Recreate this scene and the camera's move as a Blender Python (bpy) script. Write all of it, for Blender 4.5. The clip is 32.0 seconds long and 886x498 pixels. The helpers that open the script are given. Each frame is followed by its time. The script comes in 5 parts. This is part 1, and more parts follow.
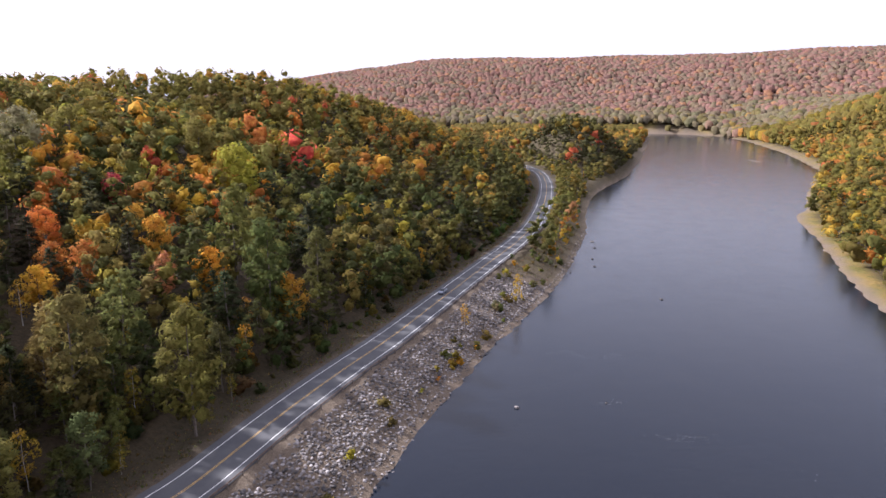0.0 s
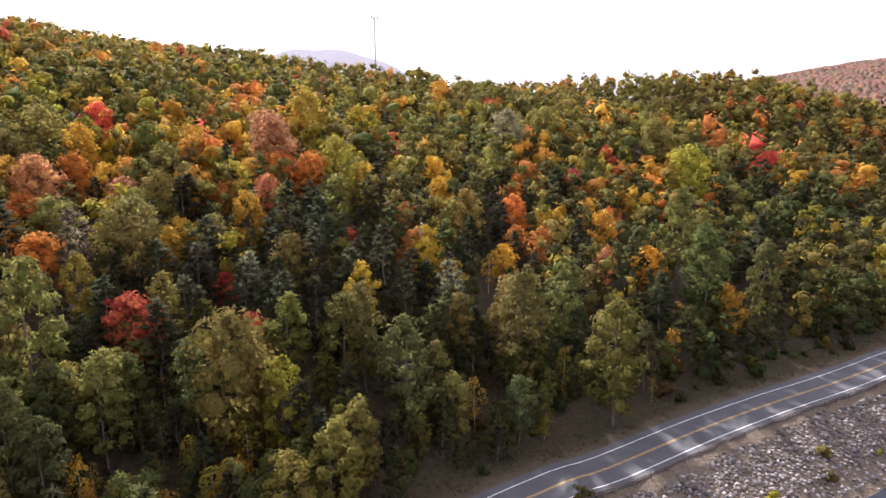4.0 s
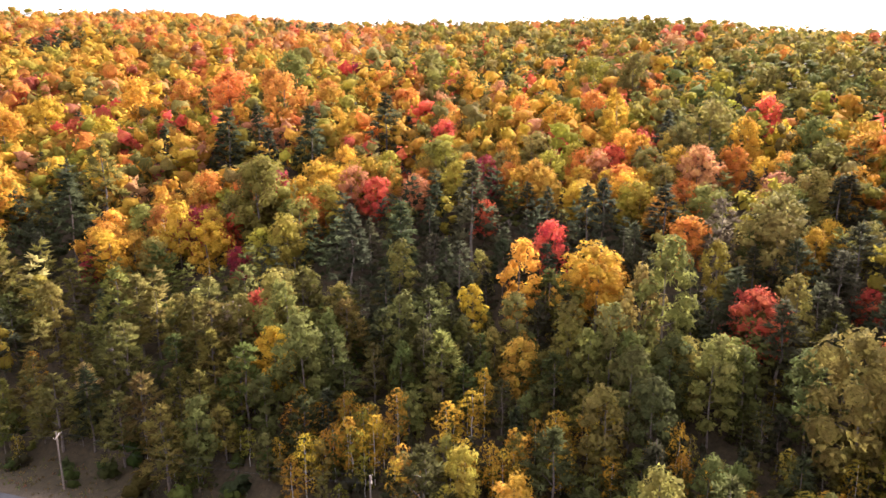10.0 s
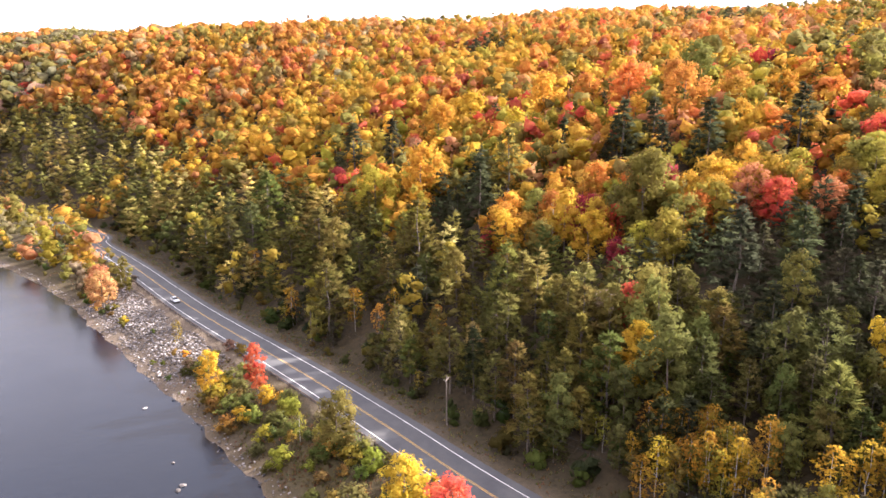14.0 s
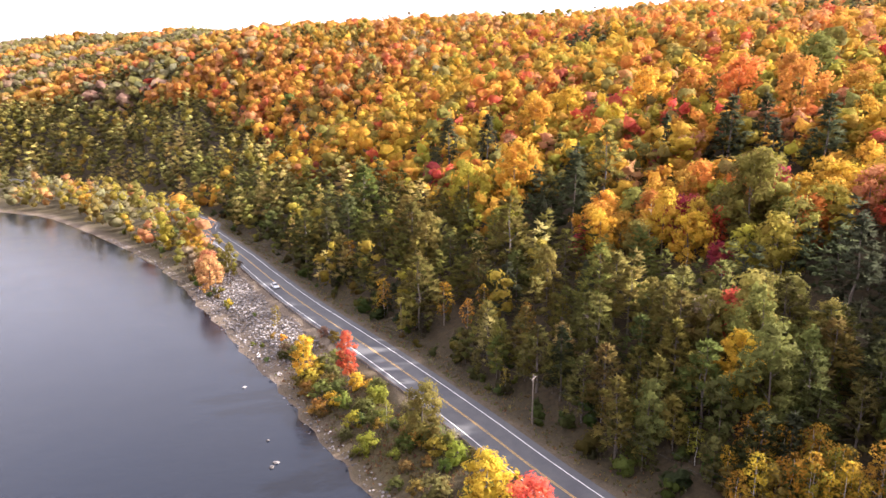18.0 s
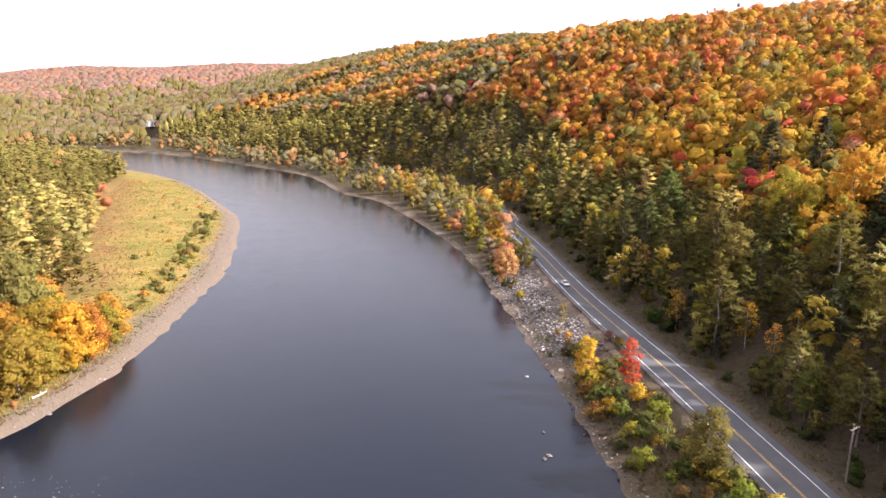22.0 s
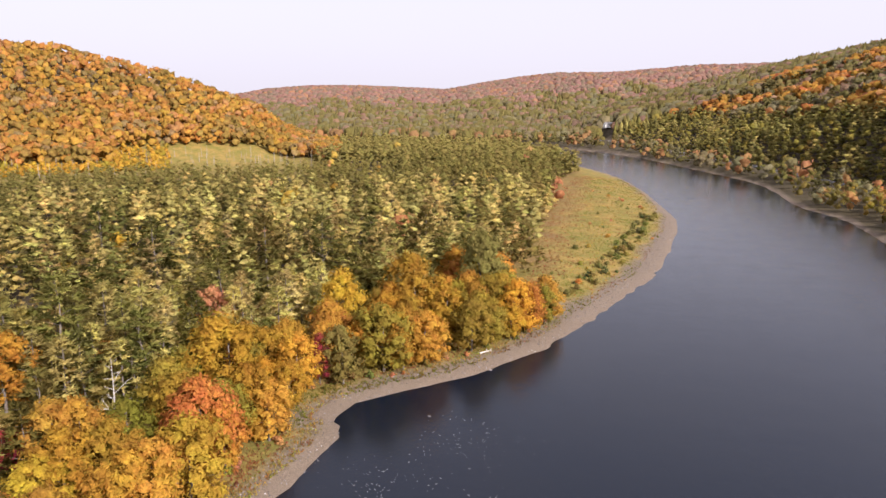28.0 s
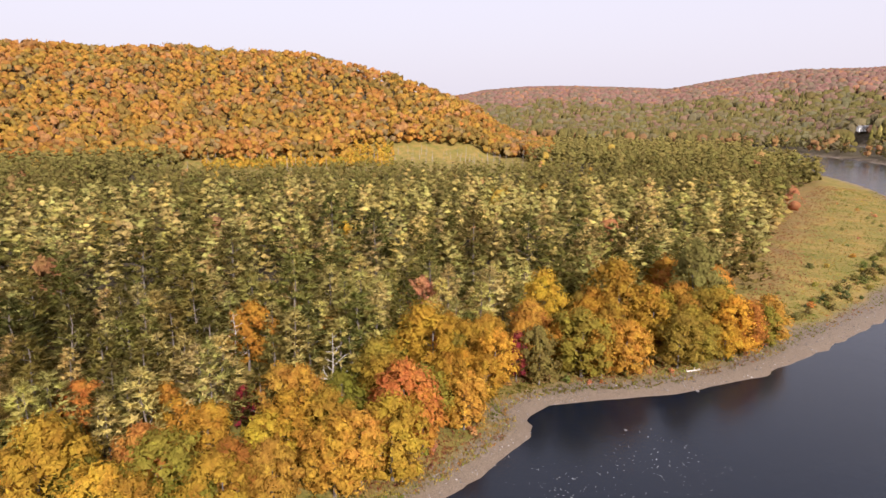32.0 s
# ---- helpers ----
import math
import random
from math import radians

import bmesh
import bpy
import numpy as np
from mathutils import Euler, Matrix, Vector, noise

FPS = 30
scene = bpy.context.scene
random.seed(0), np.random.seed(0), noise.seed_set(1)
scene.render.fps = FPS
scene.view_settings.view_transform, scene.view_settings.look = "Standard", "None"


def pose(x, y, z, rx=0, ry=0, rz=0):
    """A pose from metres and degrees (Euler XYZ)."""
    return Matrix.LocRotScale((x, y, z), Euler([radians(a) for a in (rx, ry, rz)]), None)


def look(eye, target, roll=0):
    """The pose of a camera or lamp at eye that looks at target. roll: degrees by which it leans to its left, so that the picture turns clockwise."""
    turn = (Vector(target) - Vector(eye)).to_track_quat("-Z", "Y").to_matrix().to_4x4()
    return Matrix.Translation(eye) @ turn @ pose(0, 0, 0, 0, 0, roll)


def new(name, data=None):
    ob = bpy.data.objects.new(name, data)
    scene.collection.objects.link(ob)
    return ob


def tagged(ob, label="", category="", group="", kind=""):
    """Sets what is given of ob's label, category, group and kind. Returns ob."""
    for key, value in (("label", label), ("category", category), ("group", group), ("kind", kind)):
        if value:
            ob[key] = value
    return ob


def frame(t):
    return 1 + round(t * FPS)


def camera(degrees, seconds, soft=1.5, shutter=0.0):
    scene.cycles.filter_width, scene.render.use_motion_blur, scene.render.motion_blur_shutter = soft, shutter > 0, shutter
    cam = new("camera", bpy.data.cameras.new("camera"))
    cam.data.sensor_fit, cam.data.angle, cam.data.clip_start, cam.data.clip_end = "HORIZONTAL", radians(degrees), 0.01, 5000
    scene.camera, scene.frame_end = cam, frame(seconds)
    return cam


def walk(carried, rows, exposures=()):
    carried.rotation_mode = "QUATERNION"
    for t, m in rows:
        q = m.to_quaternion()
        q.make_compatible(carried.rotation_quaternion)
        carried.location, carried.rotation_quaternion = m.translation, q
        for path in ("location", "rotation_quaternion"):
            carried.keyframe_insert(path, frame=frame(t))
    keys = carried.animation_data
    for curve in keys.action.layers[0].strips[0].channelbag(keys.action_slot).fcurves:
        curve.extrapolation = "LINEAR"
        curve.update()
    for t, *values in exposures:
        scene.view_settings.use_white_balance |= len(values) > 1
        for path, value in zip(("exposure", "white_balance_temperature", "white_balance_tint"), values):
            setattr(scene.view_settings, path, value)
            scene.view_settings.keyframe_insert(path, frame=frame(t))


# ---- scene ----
from collections import defaultdict

# ---------------------------------------------------------------- camera
EYE_Z = 64.0
TURN = [  # seconds, tilt, roll, heading
    (0.0, 77.50, 0.10, -0.02),
    (0.5, 77.51, 0.08, 3.86),
    (1.0, 77.48, 0.07, 7.75),
    (1.5, 77.49, 0.04, 11.95),
    (2.0, 77.52, 0.04, 16.34),
    (2.5, 77.59, 0.25, 22.48),
    (4.5, 77.94, 0.55, 44.47),
    (5.0, 78.04, 0.50, 51.36),
    (5.5, 78.12, 0.49, 58.33),
    (6.0, 78.17, 0.44, 64.81),
    (6.5, 78.19, 0.42, 68.27),
    (7.0, 78.17, 0.50, 71.75),
    (7.5, 78.17, 0.49, 75.24),
    (8.0, 78.13, 0.54, 78.73),
    (8.5, 78.08, 0.56, 82.19),
    (9.0, 78.05, 0.58, 85.64),
    (9.5, 78.03, 0.56, 89.11),
    (10.0, 77.95, 0.52, 92.57),
    (10.5, 77.88, 0.50, 95.99),
    (11.0, 77.81, 0.58, 99.45),
    (11.5, 77.73, 0.49, 102.93),
    (12.0, 77.69, 0.39, 106.36),
    (12.5, 77.64, 0.50, 109.78),
    (13.0, 77.61, 0.48, 116.46),
    (13.5, 77.57, 0.45, 121.81),
    (14.0, 77.51, 0.40, 126.17),
    (14.5, 77.43, 0.37, 126.46),
    (16.5, 77.26, 0.27, 129.31),
    (17.0, 77.21, 0.26, 130.94),
    (17.5, 77.23, 0.18, 132.62),
    (18.0, 77.19, 0.16, 134.53),
    (18.5, 77.18, 0.16, 138.09),
    (19.0, 77.14, 0.15, 141.64),
    (19.5, 77.09, 0.19, 145.05),
    (20.0, 77.06, 0.10, 148.24),
    (20.5, 77.13, 0.17, 151.38),
    (21.0, 77.20, 0.22, 154.52),
    (21.5, 77.24, 0.17, 157.73),
    (22.0, 77.31, 0.23, 160.88),
    (22.5, 77.32, 0.20, 164.02),
    (23.0, 77.36, 0.29, 167.17),
    (23.5, 77.42, 0.20, 170.38),
    (24.0, 77.43, 0.20, 173.53),
    (24.5, 77.44, 0.20, 176.68),
    (25.0, 77.41, 0.29, 179.84),
    (25.5, 77.46, 0.30, 183.03),
    (27.5, 77.62, 0.20, 195.84),
    (28.0, 77.65, 0.16, 199.05),
    (28.5, 77.70, 0.13, 202.37),
    (29.0, 77.75, 0.10, 205.52),
    (29.5, 77.75, 0.14, 207.52),
    (30.0, 77.77, 0.13, 209.53),
    (30.5, 77.77, 0.09, 211.55),
    (31.0, 77.78, 0.10, 213.59),
    (31.5, 77.79, 0.13, 215.57),
    (32.0, 77.78, 0.12, 217.60),
]
cam = camera(69.16, 32.0, soft=1.5)
walk(cam, [(t, pose(0, 0, EYE_Z, rx, ry, rz)) for t, rx, ry, rz in TURN],
     exposures=[(0, 1.15, 5600, 19), (2.5, 1.25, 5700, 19), (6, 1.75, 6000, 19), (12, 2.2, 6150, 19), (18, 2.15, 6100, 19), (22, 1.65, 6050, 18),
                (27, 1.0, 6000, 18), (32, 0.83, 6100, 18)])

# ---------------------------------------------------------------- light
SUN_AZ, SUN_EL = 58.0, 30.0          # degrees to the left of +y, and above the horizon
world = bpy.data.worlds.new("world")
scene.world = world
world.use_nodes = True
wn = world.node_tree.nodes
wn.clear()
sky = wn.new("ShaderNodeTexSky")
sky.sky_type = "NISHITA"
sky.sun_disc = False
sky.sun_elevation = radians(SUN_EL)
sky.sun_rotation = radians(-SUN_AZ)
sky.dust_density = 6.0
sky.air_density = 1.0
sky.ozone_density = 1.0
veil = wn.new("ShaderNodeMix")
veil.data_type = "RGBA"
veil.inputs["Factor"].default_value = 0.7
veil.inputs["B"].default_value = (9.6, 9.05, 9.3, 1)   # thin high cloud
bg = wn.new("ShaderNodeBackground")
bg.inputs["Strength"].default_value = 0.068
wout = wn.new("ShaderNodeOutputWorld")
wl = world.node_tree.links
wl.new(sky.outputs["Color"], veil.inputs["A"])
wl.new(veil.outputs["Result"], bg.inputs["Color"])
wl.new(bg.outputs[0], wout.inputs["Surface"])

sun_data = bpy.data.lights.new("sun", "SUN")
sun_data.energy = 5.0
sun_data.angle = radians(2.0)
sun_data.color = (1.0, 0.92, 0.81)
sun = new("sun", sun_data)
sa, se = radians(SUN_AZ), radians(SUN_EL)
to_sun = Vector((-math.sin(sa) * math.cos(se), math.cos(sa) * math.cos(se), math.sin(se)))
sun.matrix_world = look((0, 0, 300), Vector((0, 0, 300)) - to_sun)


# ---------------------------------------------------------------- materials
def mat(name):
    m = bpy.data.materials.new(name)
    m.use_nodes = True
    nt = m.node_tree
    return m, nt, nt.nodes["Principled BSDF"]


def node(nt, kind, **values):
    n = nt.nodes.new(kind)
    for key, value in values.items():
        n.inputs[key].default_value = value
    return n


def noise_tex(nt, scale, detail=4.0, rough=0.6):
    n = node(nt, "ShaderNodeTexNoise", Scale=scale, Detail=detail, Roughness=rough)
    nt.links.new(node_coord(nt), n.inputs["Vector"])
    return n


def node_coord(nt):
    for n in nt.nodes:
        if n.bl_idname == "ShaderNodeNewGeometry":
            return n.outputs["Position"]
    return nt.nodes.new("ShaderNodeNewGeometry").outputs["Position"]


def ramp(nt, source, stops):
    r = nt.nodes.new("ShaderNodeValToRGB")
    e = r.color_ramp.elements
    while len(e) < len(stops):
        e.new(0.5)
    for el, (p, c) in zip(e, stops):
        el.position, el.color = p, (*c, 1)
    nt.links.new(source, r.inputs["Fac"])
    return r.outputs["Color"]


def mix(nt, fac, a, b, blend="MIX"):
    m = nt.nodes.new("ShaderNodeMix")
    m.data_type, m.blend_type = "RGBA", blend
    for key, v in (("Factor", fac), ("A", a), ("B", b)):
        if isinstance(v, (int, float)):
            m.inputs[key].default_value = v
        elif isinstance(v, tuple):
            m.inputs[key].default_value = (*v, 1)
        else:
            nt.links.new(v, m.inputs[key])
    return m.outputs["Result"]


def bump(nt, source, bsdf, strength=0.5, distance=0.1):
    b = node(nt, "ShaderNodeBump", Strength=strength, Distance=distance)
    nt.links.new(source, b.inputs["Height"])
    nt.links.new(b.outputs["Normal"], bsdf.inputs["Normal"])


def attribute(nt, name):
    a = nt.nodes.new("ShaderNodeAttribute")
    a.attribute_name = name
    return a


def plain(name, colour, rough=0.7, metal=0.0, grain=8.0, amount=0.25):
    m, nt, b = mat(name)
    n = noise_tex(nt, grain)
    lo = tuple(c * (1 - amount) for c in colour)
    hi = tuple(min(1, c * (1 + amount)) for c in colour)
    nt.links.new(ramp(nt, n.outputs["Fac"], [(0.3, lo), (0.7, hi)]), b.inputs["Base Color"])
    b.inputs["Roughness"].default_value = rough
    b.inputs["Metallic"].default_value = metal
    bump(nt, n.outputs["Fac"], b, 0.3, 0.02)
    return m


def foliage(name, per_object, gaps=True):
    """Leaves: the tint comes from the tree, each spray of leaves differs a little, and light passes through."""
    m, nt, b = mat(name)
    if per_object:
        base = nt.nodes.new("ShaderNodeObjectInfo").outputs["Color"]
    else:
        base = attribute(nt, "tint").outputs["Color"]
    geo = nt.nodes.new("ShaderNodeNewGeometry")
    fine = node(nt, "ShaderNodeTexNoise", Scale=1.5, Detail=5.0, Roughness=0.75)
    broad = node(nt, "ShaderNodeTexNoise", Scale=0.35, Detail=2.0)
    for n in (fine, broad):
        nt.links.new(geo.outputs["Position"], n.inputs["Vector"])

    def scaled(source, by, plus):
        m2 = nt.nodes.new("ShaderNodeMath")
        m2.operation = "MULTIPLY_ADD"
        m2.inputs[1].default_value, m2.inputs[2].default_value = by, plus
        nt.links.new(source, m2.inputs[0])
        return m2.outputs[0]

    def times(x1, x2):
        m2 = nt.nodes.new("ShaderNodeMath")
        m2.operation = "MULTIPLY"
        nt.links.new(x1, m2.inputs[0])
        nt.links.new(x2, m2.inputs[1])
        return m2.outputs[0]

    value = times(times(scaled(geo.outputs["Random Per Island"], *((0.4, 0.8) if per_object else (0.24, 0.88))),
                        scaled(broad.outputs["Fac"], *((0.8, 0.6) if per_object else (0.4, 0.8)))),
                  scaled(fine.outputs["Fac"], *((1.6, 0.2) if per_object else (1.2, 0.4))))
    vary = nt.nodes.new("ShaderNodeHueSaturation")
    nt.links.new(scaled(broad.outputs["Fac"], 0.07, 0.465), vary.inputs["Hue"])
    nt.links.new(value, vary.inputs["Value"])
    nt.links.new(base, vary.inputs["Color"])
    nt.links.new(vary.outputs["Color"], b.inputs["Base Color"])
    bump(nt, fine.outputs["Fac"], b, 0.6 if per_object else 0.9, 0.4 if per_object else 0.7)
    b.inputs["Roughness"].default_value = 0.85
    b.inputs["Specular IOR Level"].default_value = 0.04
    through_leaf = nt.nodes.new("ShaderNodeBsdfTranslucent")
    nt.links.new(vary.outputs["Color"], through_leaf.inputs["Color"])
    blend = nt.nodes.new("ShaderNodeMixShader")
    blend.inputs[0].default_value = 0.48
    nt.links.new(b.outputs[0], blend.inputs[1])
    nt.links.new(through_leaf.outputs[0], blend.inputs[2])
    if not gaps:
        nt.links.new(blend.outputs[0], nt.nodes["Material Output"].inputs["Surface"])
        return m
    # gaps between the leaves of a spray
    leaf = node(nt, "ShaderNodeTexNoise", Scale=5.0 if per_object else 2.2, Detail=2.0, Roughness=0.6)
    nt.links.new(geo.outputs["Position"], leaf.inputs["Vector"])
    gap = nt.nodes.new("ShaderNodeMath")
    gap.operation = "GREATER_THAN"
    gap.inputs[1].default_value = 0.57 if per_object else 0.60
    nt.links.new(leaf.outputs["Fac"], gap.inputs[0])
    clear = nt.nodes.new("ShaderNodeBsdfTransparent")
    holed = nt.nodes.new("ShaderNodeMixShader")
    nt.links.new(gap.outputs[0], holed.inputs[0])
    nt.links.new(blend.outputs[0], holed.inputs[1])
    nt.links.new(clear.outputs[0], holed.inputs[2])
    surface = holed.outputs[0]
    nt.links.new(surface, nt.nodes["Material Output"].inputs["Surface"])
    return m


LEAF = foliage("leaves", True)
LEAF_STUFF = foliage("forest_leaves", False)
LEAF_FAR = foliage("far_forest_leaves", False, False)
BARK = plain("bark", (0.13, 0.105, 0.085), 0.9, grain=3.0, amount=0.4)
BIRCH_BARK = plain("pale_bark", (0.36, 0.335, 0.30), 0.8, grain=2.5, amount=0.35)
GREY_BARK = plain("grey_bark", (0.24, 0.21, 0.18), 0.9, grain=3.0, amount=0.3)
DEAD_WOOD = plain("dead_wood", (0.42, 0.38, 0.34), 0.85, grain=3.0, amount=0.3)
WHITE_LINE = plain("white_road_paint", (0.68, 0.67, 0.64), 0.6, grain=1.2, amount=0.2)
YELLOW_LINE = plain("yellow_road_paint", (0.42, 0.26, 0.07), 0.6, grain=1.2, amount=0.2)
STEEL = plain("weathered_guardrail_steel", (0.16, 0.11, 0.09), 0.55, 0.5, grain=2.0, amount=0.3)
POST_WOOD = plain("post_wood", (0.15, 0.12, 0.10), 0.85, grain=3.0, amount=0.3)
STONE = None


def ground_material():
    m, nt, b = mat("ground_soil_grass_gravel")
    fine = noise_tex(nt, 0.9, 8.0, 0.7)
    broad = noise_tex(nt, 0.10, 6.0, 0.65)
    tiny = noise_tex(nt, 5.0, 4.0, 0.7)
    litter = ramp(nt, fine.outputs["Fac"], [(0.3, (0.028, 0.024, 0.014)), (0.7, (0.085, 0.06, 0.032))])
    grass = mix(nt, ramp(nt, broad.outputs["Fac"], [(0.40, (0, 0, 0)), (0.60, (1, 1, 1))]),
                ramp(nt, fine.outputs["Fac"], [(0.3, (0.085, 0.080, 0.016)), (0.7, (0.21, 0.175, 0.036))]),
                ramp(nt, fine.outputs["Fac"], [(0.3, (0.15, 0.098, 0.026)), (0.7, (0.33, 0.225, 0.062))]))
    rust = ramp(nt, fine.outputs["Fac"], [(0.3, (0.09, 0.050, 0.022)), (0.7, (0.24, 0.14, 0.055))])
    grass = mix(nt, attribute(nt, "rusty").outputs["Fac"], grass, rust)
    gravel = ramp(nt, tiny.outputs["Fac"], [(0.3, (0.075, 0.055, 0.038)), (0.55, (0.17, 0.13, 0.095)), (0.75, (0.32, 0.255, 0.195))])
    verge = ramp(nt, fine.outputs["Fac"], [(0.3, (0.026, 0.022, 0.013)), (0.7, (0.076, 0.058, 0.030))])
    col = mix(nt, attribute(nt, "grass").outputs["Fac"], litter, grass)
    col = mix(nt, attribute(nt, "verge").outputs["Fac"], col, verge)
    col = mix(nt, attribute(nt, "gravel").outputs["Fac"], col, gravel)
    nt.links.new(col, b.inputs["Base Color"])
    b.inputs["Roughness"].default_value = 0.95
    b.inputs["Specular IOR Level"].default_value = 0.2
    bump(nt, fine.outputs["Fac"], b, 0.8, 0.5)
    return m


def water_material():
    m, nt, b = mat("river_water")
    wave = noise_tex(nt, 0.9, 5.0, 0.65)
    swell = noise_tex(nt, 0.09, 7.0, 0.68)
    shoal = noise_tex(nt, 0.012, 5.0, 0.6)
    col = ramp(nt, shoal.outputs["Fac"], [(0.35, (0.003, 0.006, 0.013)), (0.7, (0.006, 0.008, 0.013))])
    nt.links.new(col, b.inputs["Base Color"])
    b.inputs["IOR"].default_value = 1.33
    r = ramp(nt, swell.outputs["Fac"], [(0.35, (0.10, 0.10, 0.10)), (0.65, (0.19, 0.19, 0.19))])
    nt.links.new(r, b.inputs["Roughness"])
    bump(nt, wave.outputs["Fac"], b, 0.26, 0.2)
    broad = node(nt, "ShaderNodeBump", Strength=0.10, Distance=0.9)
    nt.links.new(swell.outputs["Fac"], broad.inputs["Height"])
    ripples = b.inputs["Normal"].links[0].from_node
    nt.links.new(broad.outputs["Normal"], ripples.inputs["Normal"])
    return m


def asphalt_material():
    m, nt, b = mat("asphalt")
    fine = noise_tex(nt, 14.0, 4.0, 0.7)
    broad = noise_tex(nt, 0.25, 5.0, 0.6)
    col = mix(nt, ramp(nt, broad.outputs["Fac"], [(0.35, (0, 0, 0)), (0.65, (1, 1, 1))]),
              ramp(nt, fine.outputs["Fac"], [(0.3, (0.045, 0.045, 0.05)), (0.7, (0.075, 0.075, 0.08))]),
              ramp(nt, fine.outputs["Fac"], [(0.3, (0.065, 0.065, 0.066)), (0.7, (0.10, 0.098, 0.097))]))
    nt.links.new(col, b.inputs["Base Color"])
    b.inputs["Roughness"].default_value = 0.85
    bump(nt, fine.outputs["Fac"], b, 0.3, 0.01)
    return m


GROUND = ground_material()
WATER = water_material()
ASPHALT = asphalt_material()

# ---------------------------------------------------------------- the plan, as lines that run south to north
W_SHORE = [(900, -1230), (300, -1110), (125, -1015), (48, -910), (-40, -700), (-75, -600), (-84, -475), (-98, -430), (-102, -370),
           (-101, -310), (-98, -262), (-92, -222), (-87, -200), (-81, -170), (-76, -149), (-71, -123), (-66, -105), (-60, -78),
           (-52, -30), (-36, 35), (-12, 97), (-5, 119), (6, 146), (14, 167), (26, 191), (42, 227), (59, 277), (75, 331), (92, 406),
           (119, 490), (176, 613), (235, 775), (353, 1130), (440, 1430), (380, 1490), (150, 1530), (-500, 1570)]
E_SHORE = [(900, -1040), (260, -930), (150, -830), (91, -733), (46, -636), (19, -540), (0, -440), (-8, -372), (0, -266), (8, -232),
           (17, -200), (27, -168), (38, -147), (44, -138), (52, -131), (62, -117), (63, -110), (58, -104), (59, -76), (72, -30),
           (100, 60), (125, 140), (140, 194), (145, 212), (158, 247), (180, 300), (208, 373), (231, 404), (268, 471), (343, 586),
           (402, 697), (530, 1075), (600, 1400), (540, 1540), (400, 1590), (-500, 1650)]
ROAD = [(330, -1500), (95, -1196), (-49, -820), (-129, -570), (-150, -420), (-143, -312), (-133, -285), (-120, -231), (-109, -190), (-101, -158),
        (-90, -106), (-82, -73), (-75, -46), (-61, 18), (-45, 77), (-39, 92), (-31, 115), (-23, 135), (-13, 158), (3, 200),
        (18, 239), (34, 281), (49, 332), (67, 417), (82, 515), (86, 600), (70, 690), (20, 800)]
CREST = [(-250, -2500, 168), (-310, -1900, 168), (-340, -1080, 147), (-360, -600, 123), (-398, -475, 124), (-460, -386, 125), (-511, -295, 124),
         (-545, -198, 125), (-561, -99, 119), (-560, 0, 117), (-532, 94, 115), (-470, 171, 103), (-390, 225, 92), (-306, 257, 81), (-248, 275, 74),
         (-207, 307, 66), (-194, 350, 65), (-147, 404, 71), (-114, 456, 72), (-60, 500, 58), (-20, 570, 36), (20, 680, 12), (-60, 900, 10), (-200, 2500, 10)]


def smooth_line(points, step=4.0):
    """A Catmull-Rom line through the points, sampled about every step metres."""
    p = [np.array(q, float) for q in points]
    p = [2 * p[0] - p[1]] + p + [2 * p[-1] - p[-2]]
    out = []
    for i in range(1, len(p) - 2):
        a, b, c, d = p[i - 1:i + 3]
        n = max(2, int(np.linalg.norm((c - b)[:2]) / step))
        for k in range(n):
            t = k / n
            out.append(0.5 * (2 * b + (c - a) * t + (2 * a - 5 * b + 4 * c - d) * t * t + (3 * b - a - 3 * c + d) * t ** 3))
    out.append(p[-2])
    return np.array(out)


W_LINE, E_LINE, ROAD_LINE, CREST_LINE = (smooth_line(l) for l in (W_SHORE, E_SHORE, ROAD, CREST))


def along(line, y, k=0):
    order = np.argsort(line[:, 1])
    return np.interp(y, line[order, 1], line[order, k])


def distance_to(line, x, y):
    """Distance in plan to a sampled line."""
    x, y = np.asarray(x, float).ravel(), np.asarray(y, float).ravel()
    out = np.empty(len(x))
    for i in range(0, len(x), 4000):
        d2 = (x[i:i + 4000, None] - line[None, :, 0]) ** 2 + (y[i:i + 4000, None] - line[None, :, 1]) ** 2
        out[i:i + 4000] = np.sqrt(d2.min(1))
    return out


def ease(t):
    t = np.clip(t, 0, 1)
    return t * t * (3 - 2 * t)


def rough(x, y, scale, seed=0):
    """Cheap rolling unevenness, about -1 to 1."""
    a = np.sin(x / scale + 1.7 * seed) * np.cos(y / scale * 1.13 + seed)
    b = np.sin((x * 0.8 + y * 0.6) / scale * 2.3 + 3 * seed) * 0.5
    c = np.cos((x * 0.5 - y * 0.9) / scale * 4.1 + seed * 5) * 0.25
    return (a + b + c) / 1.75


ROAD_Z = 6.0


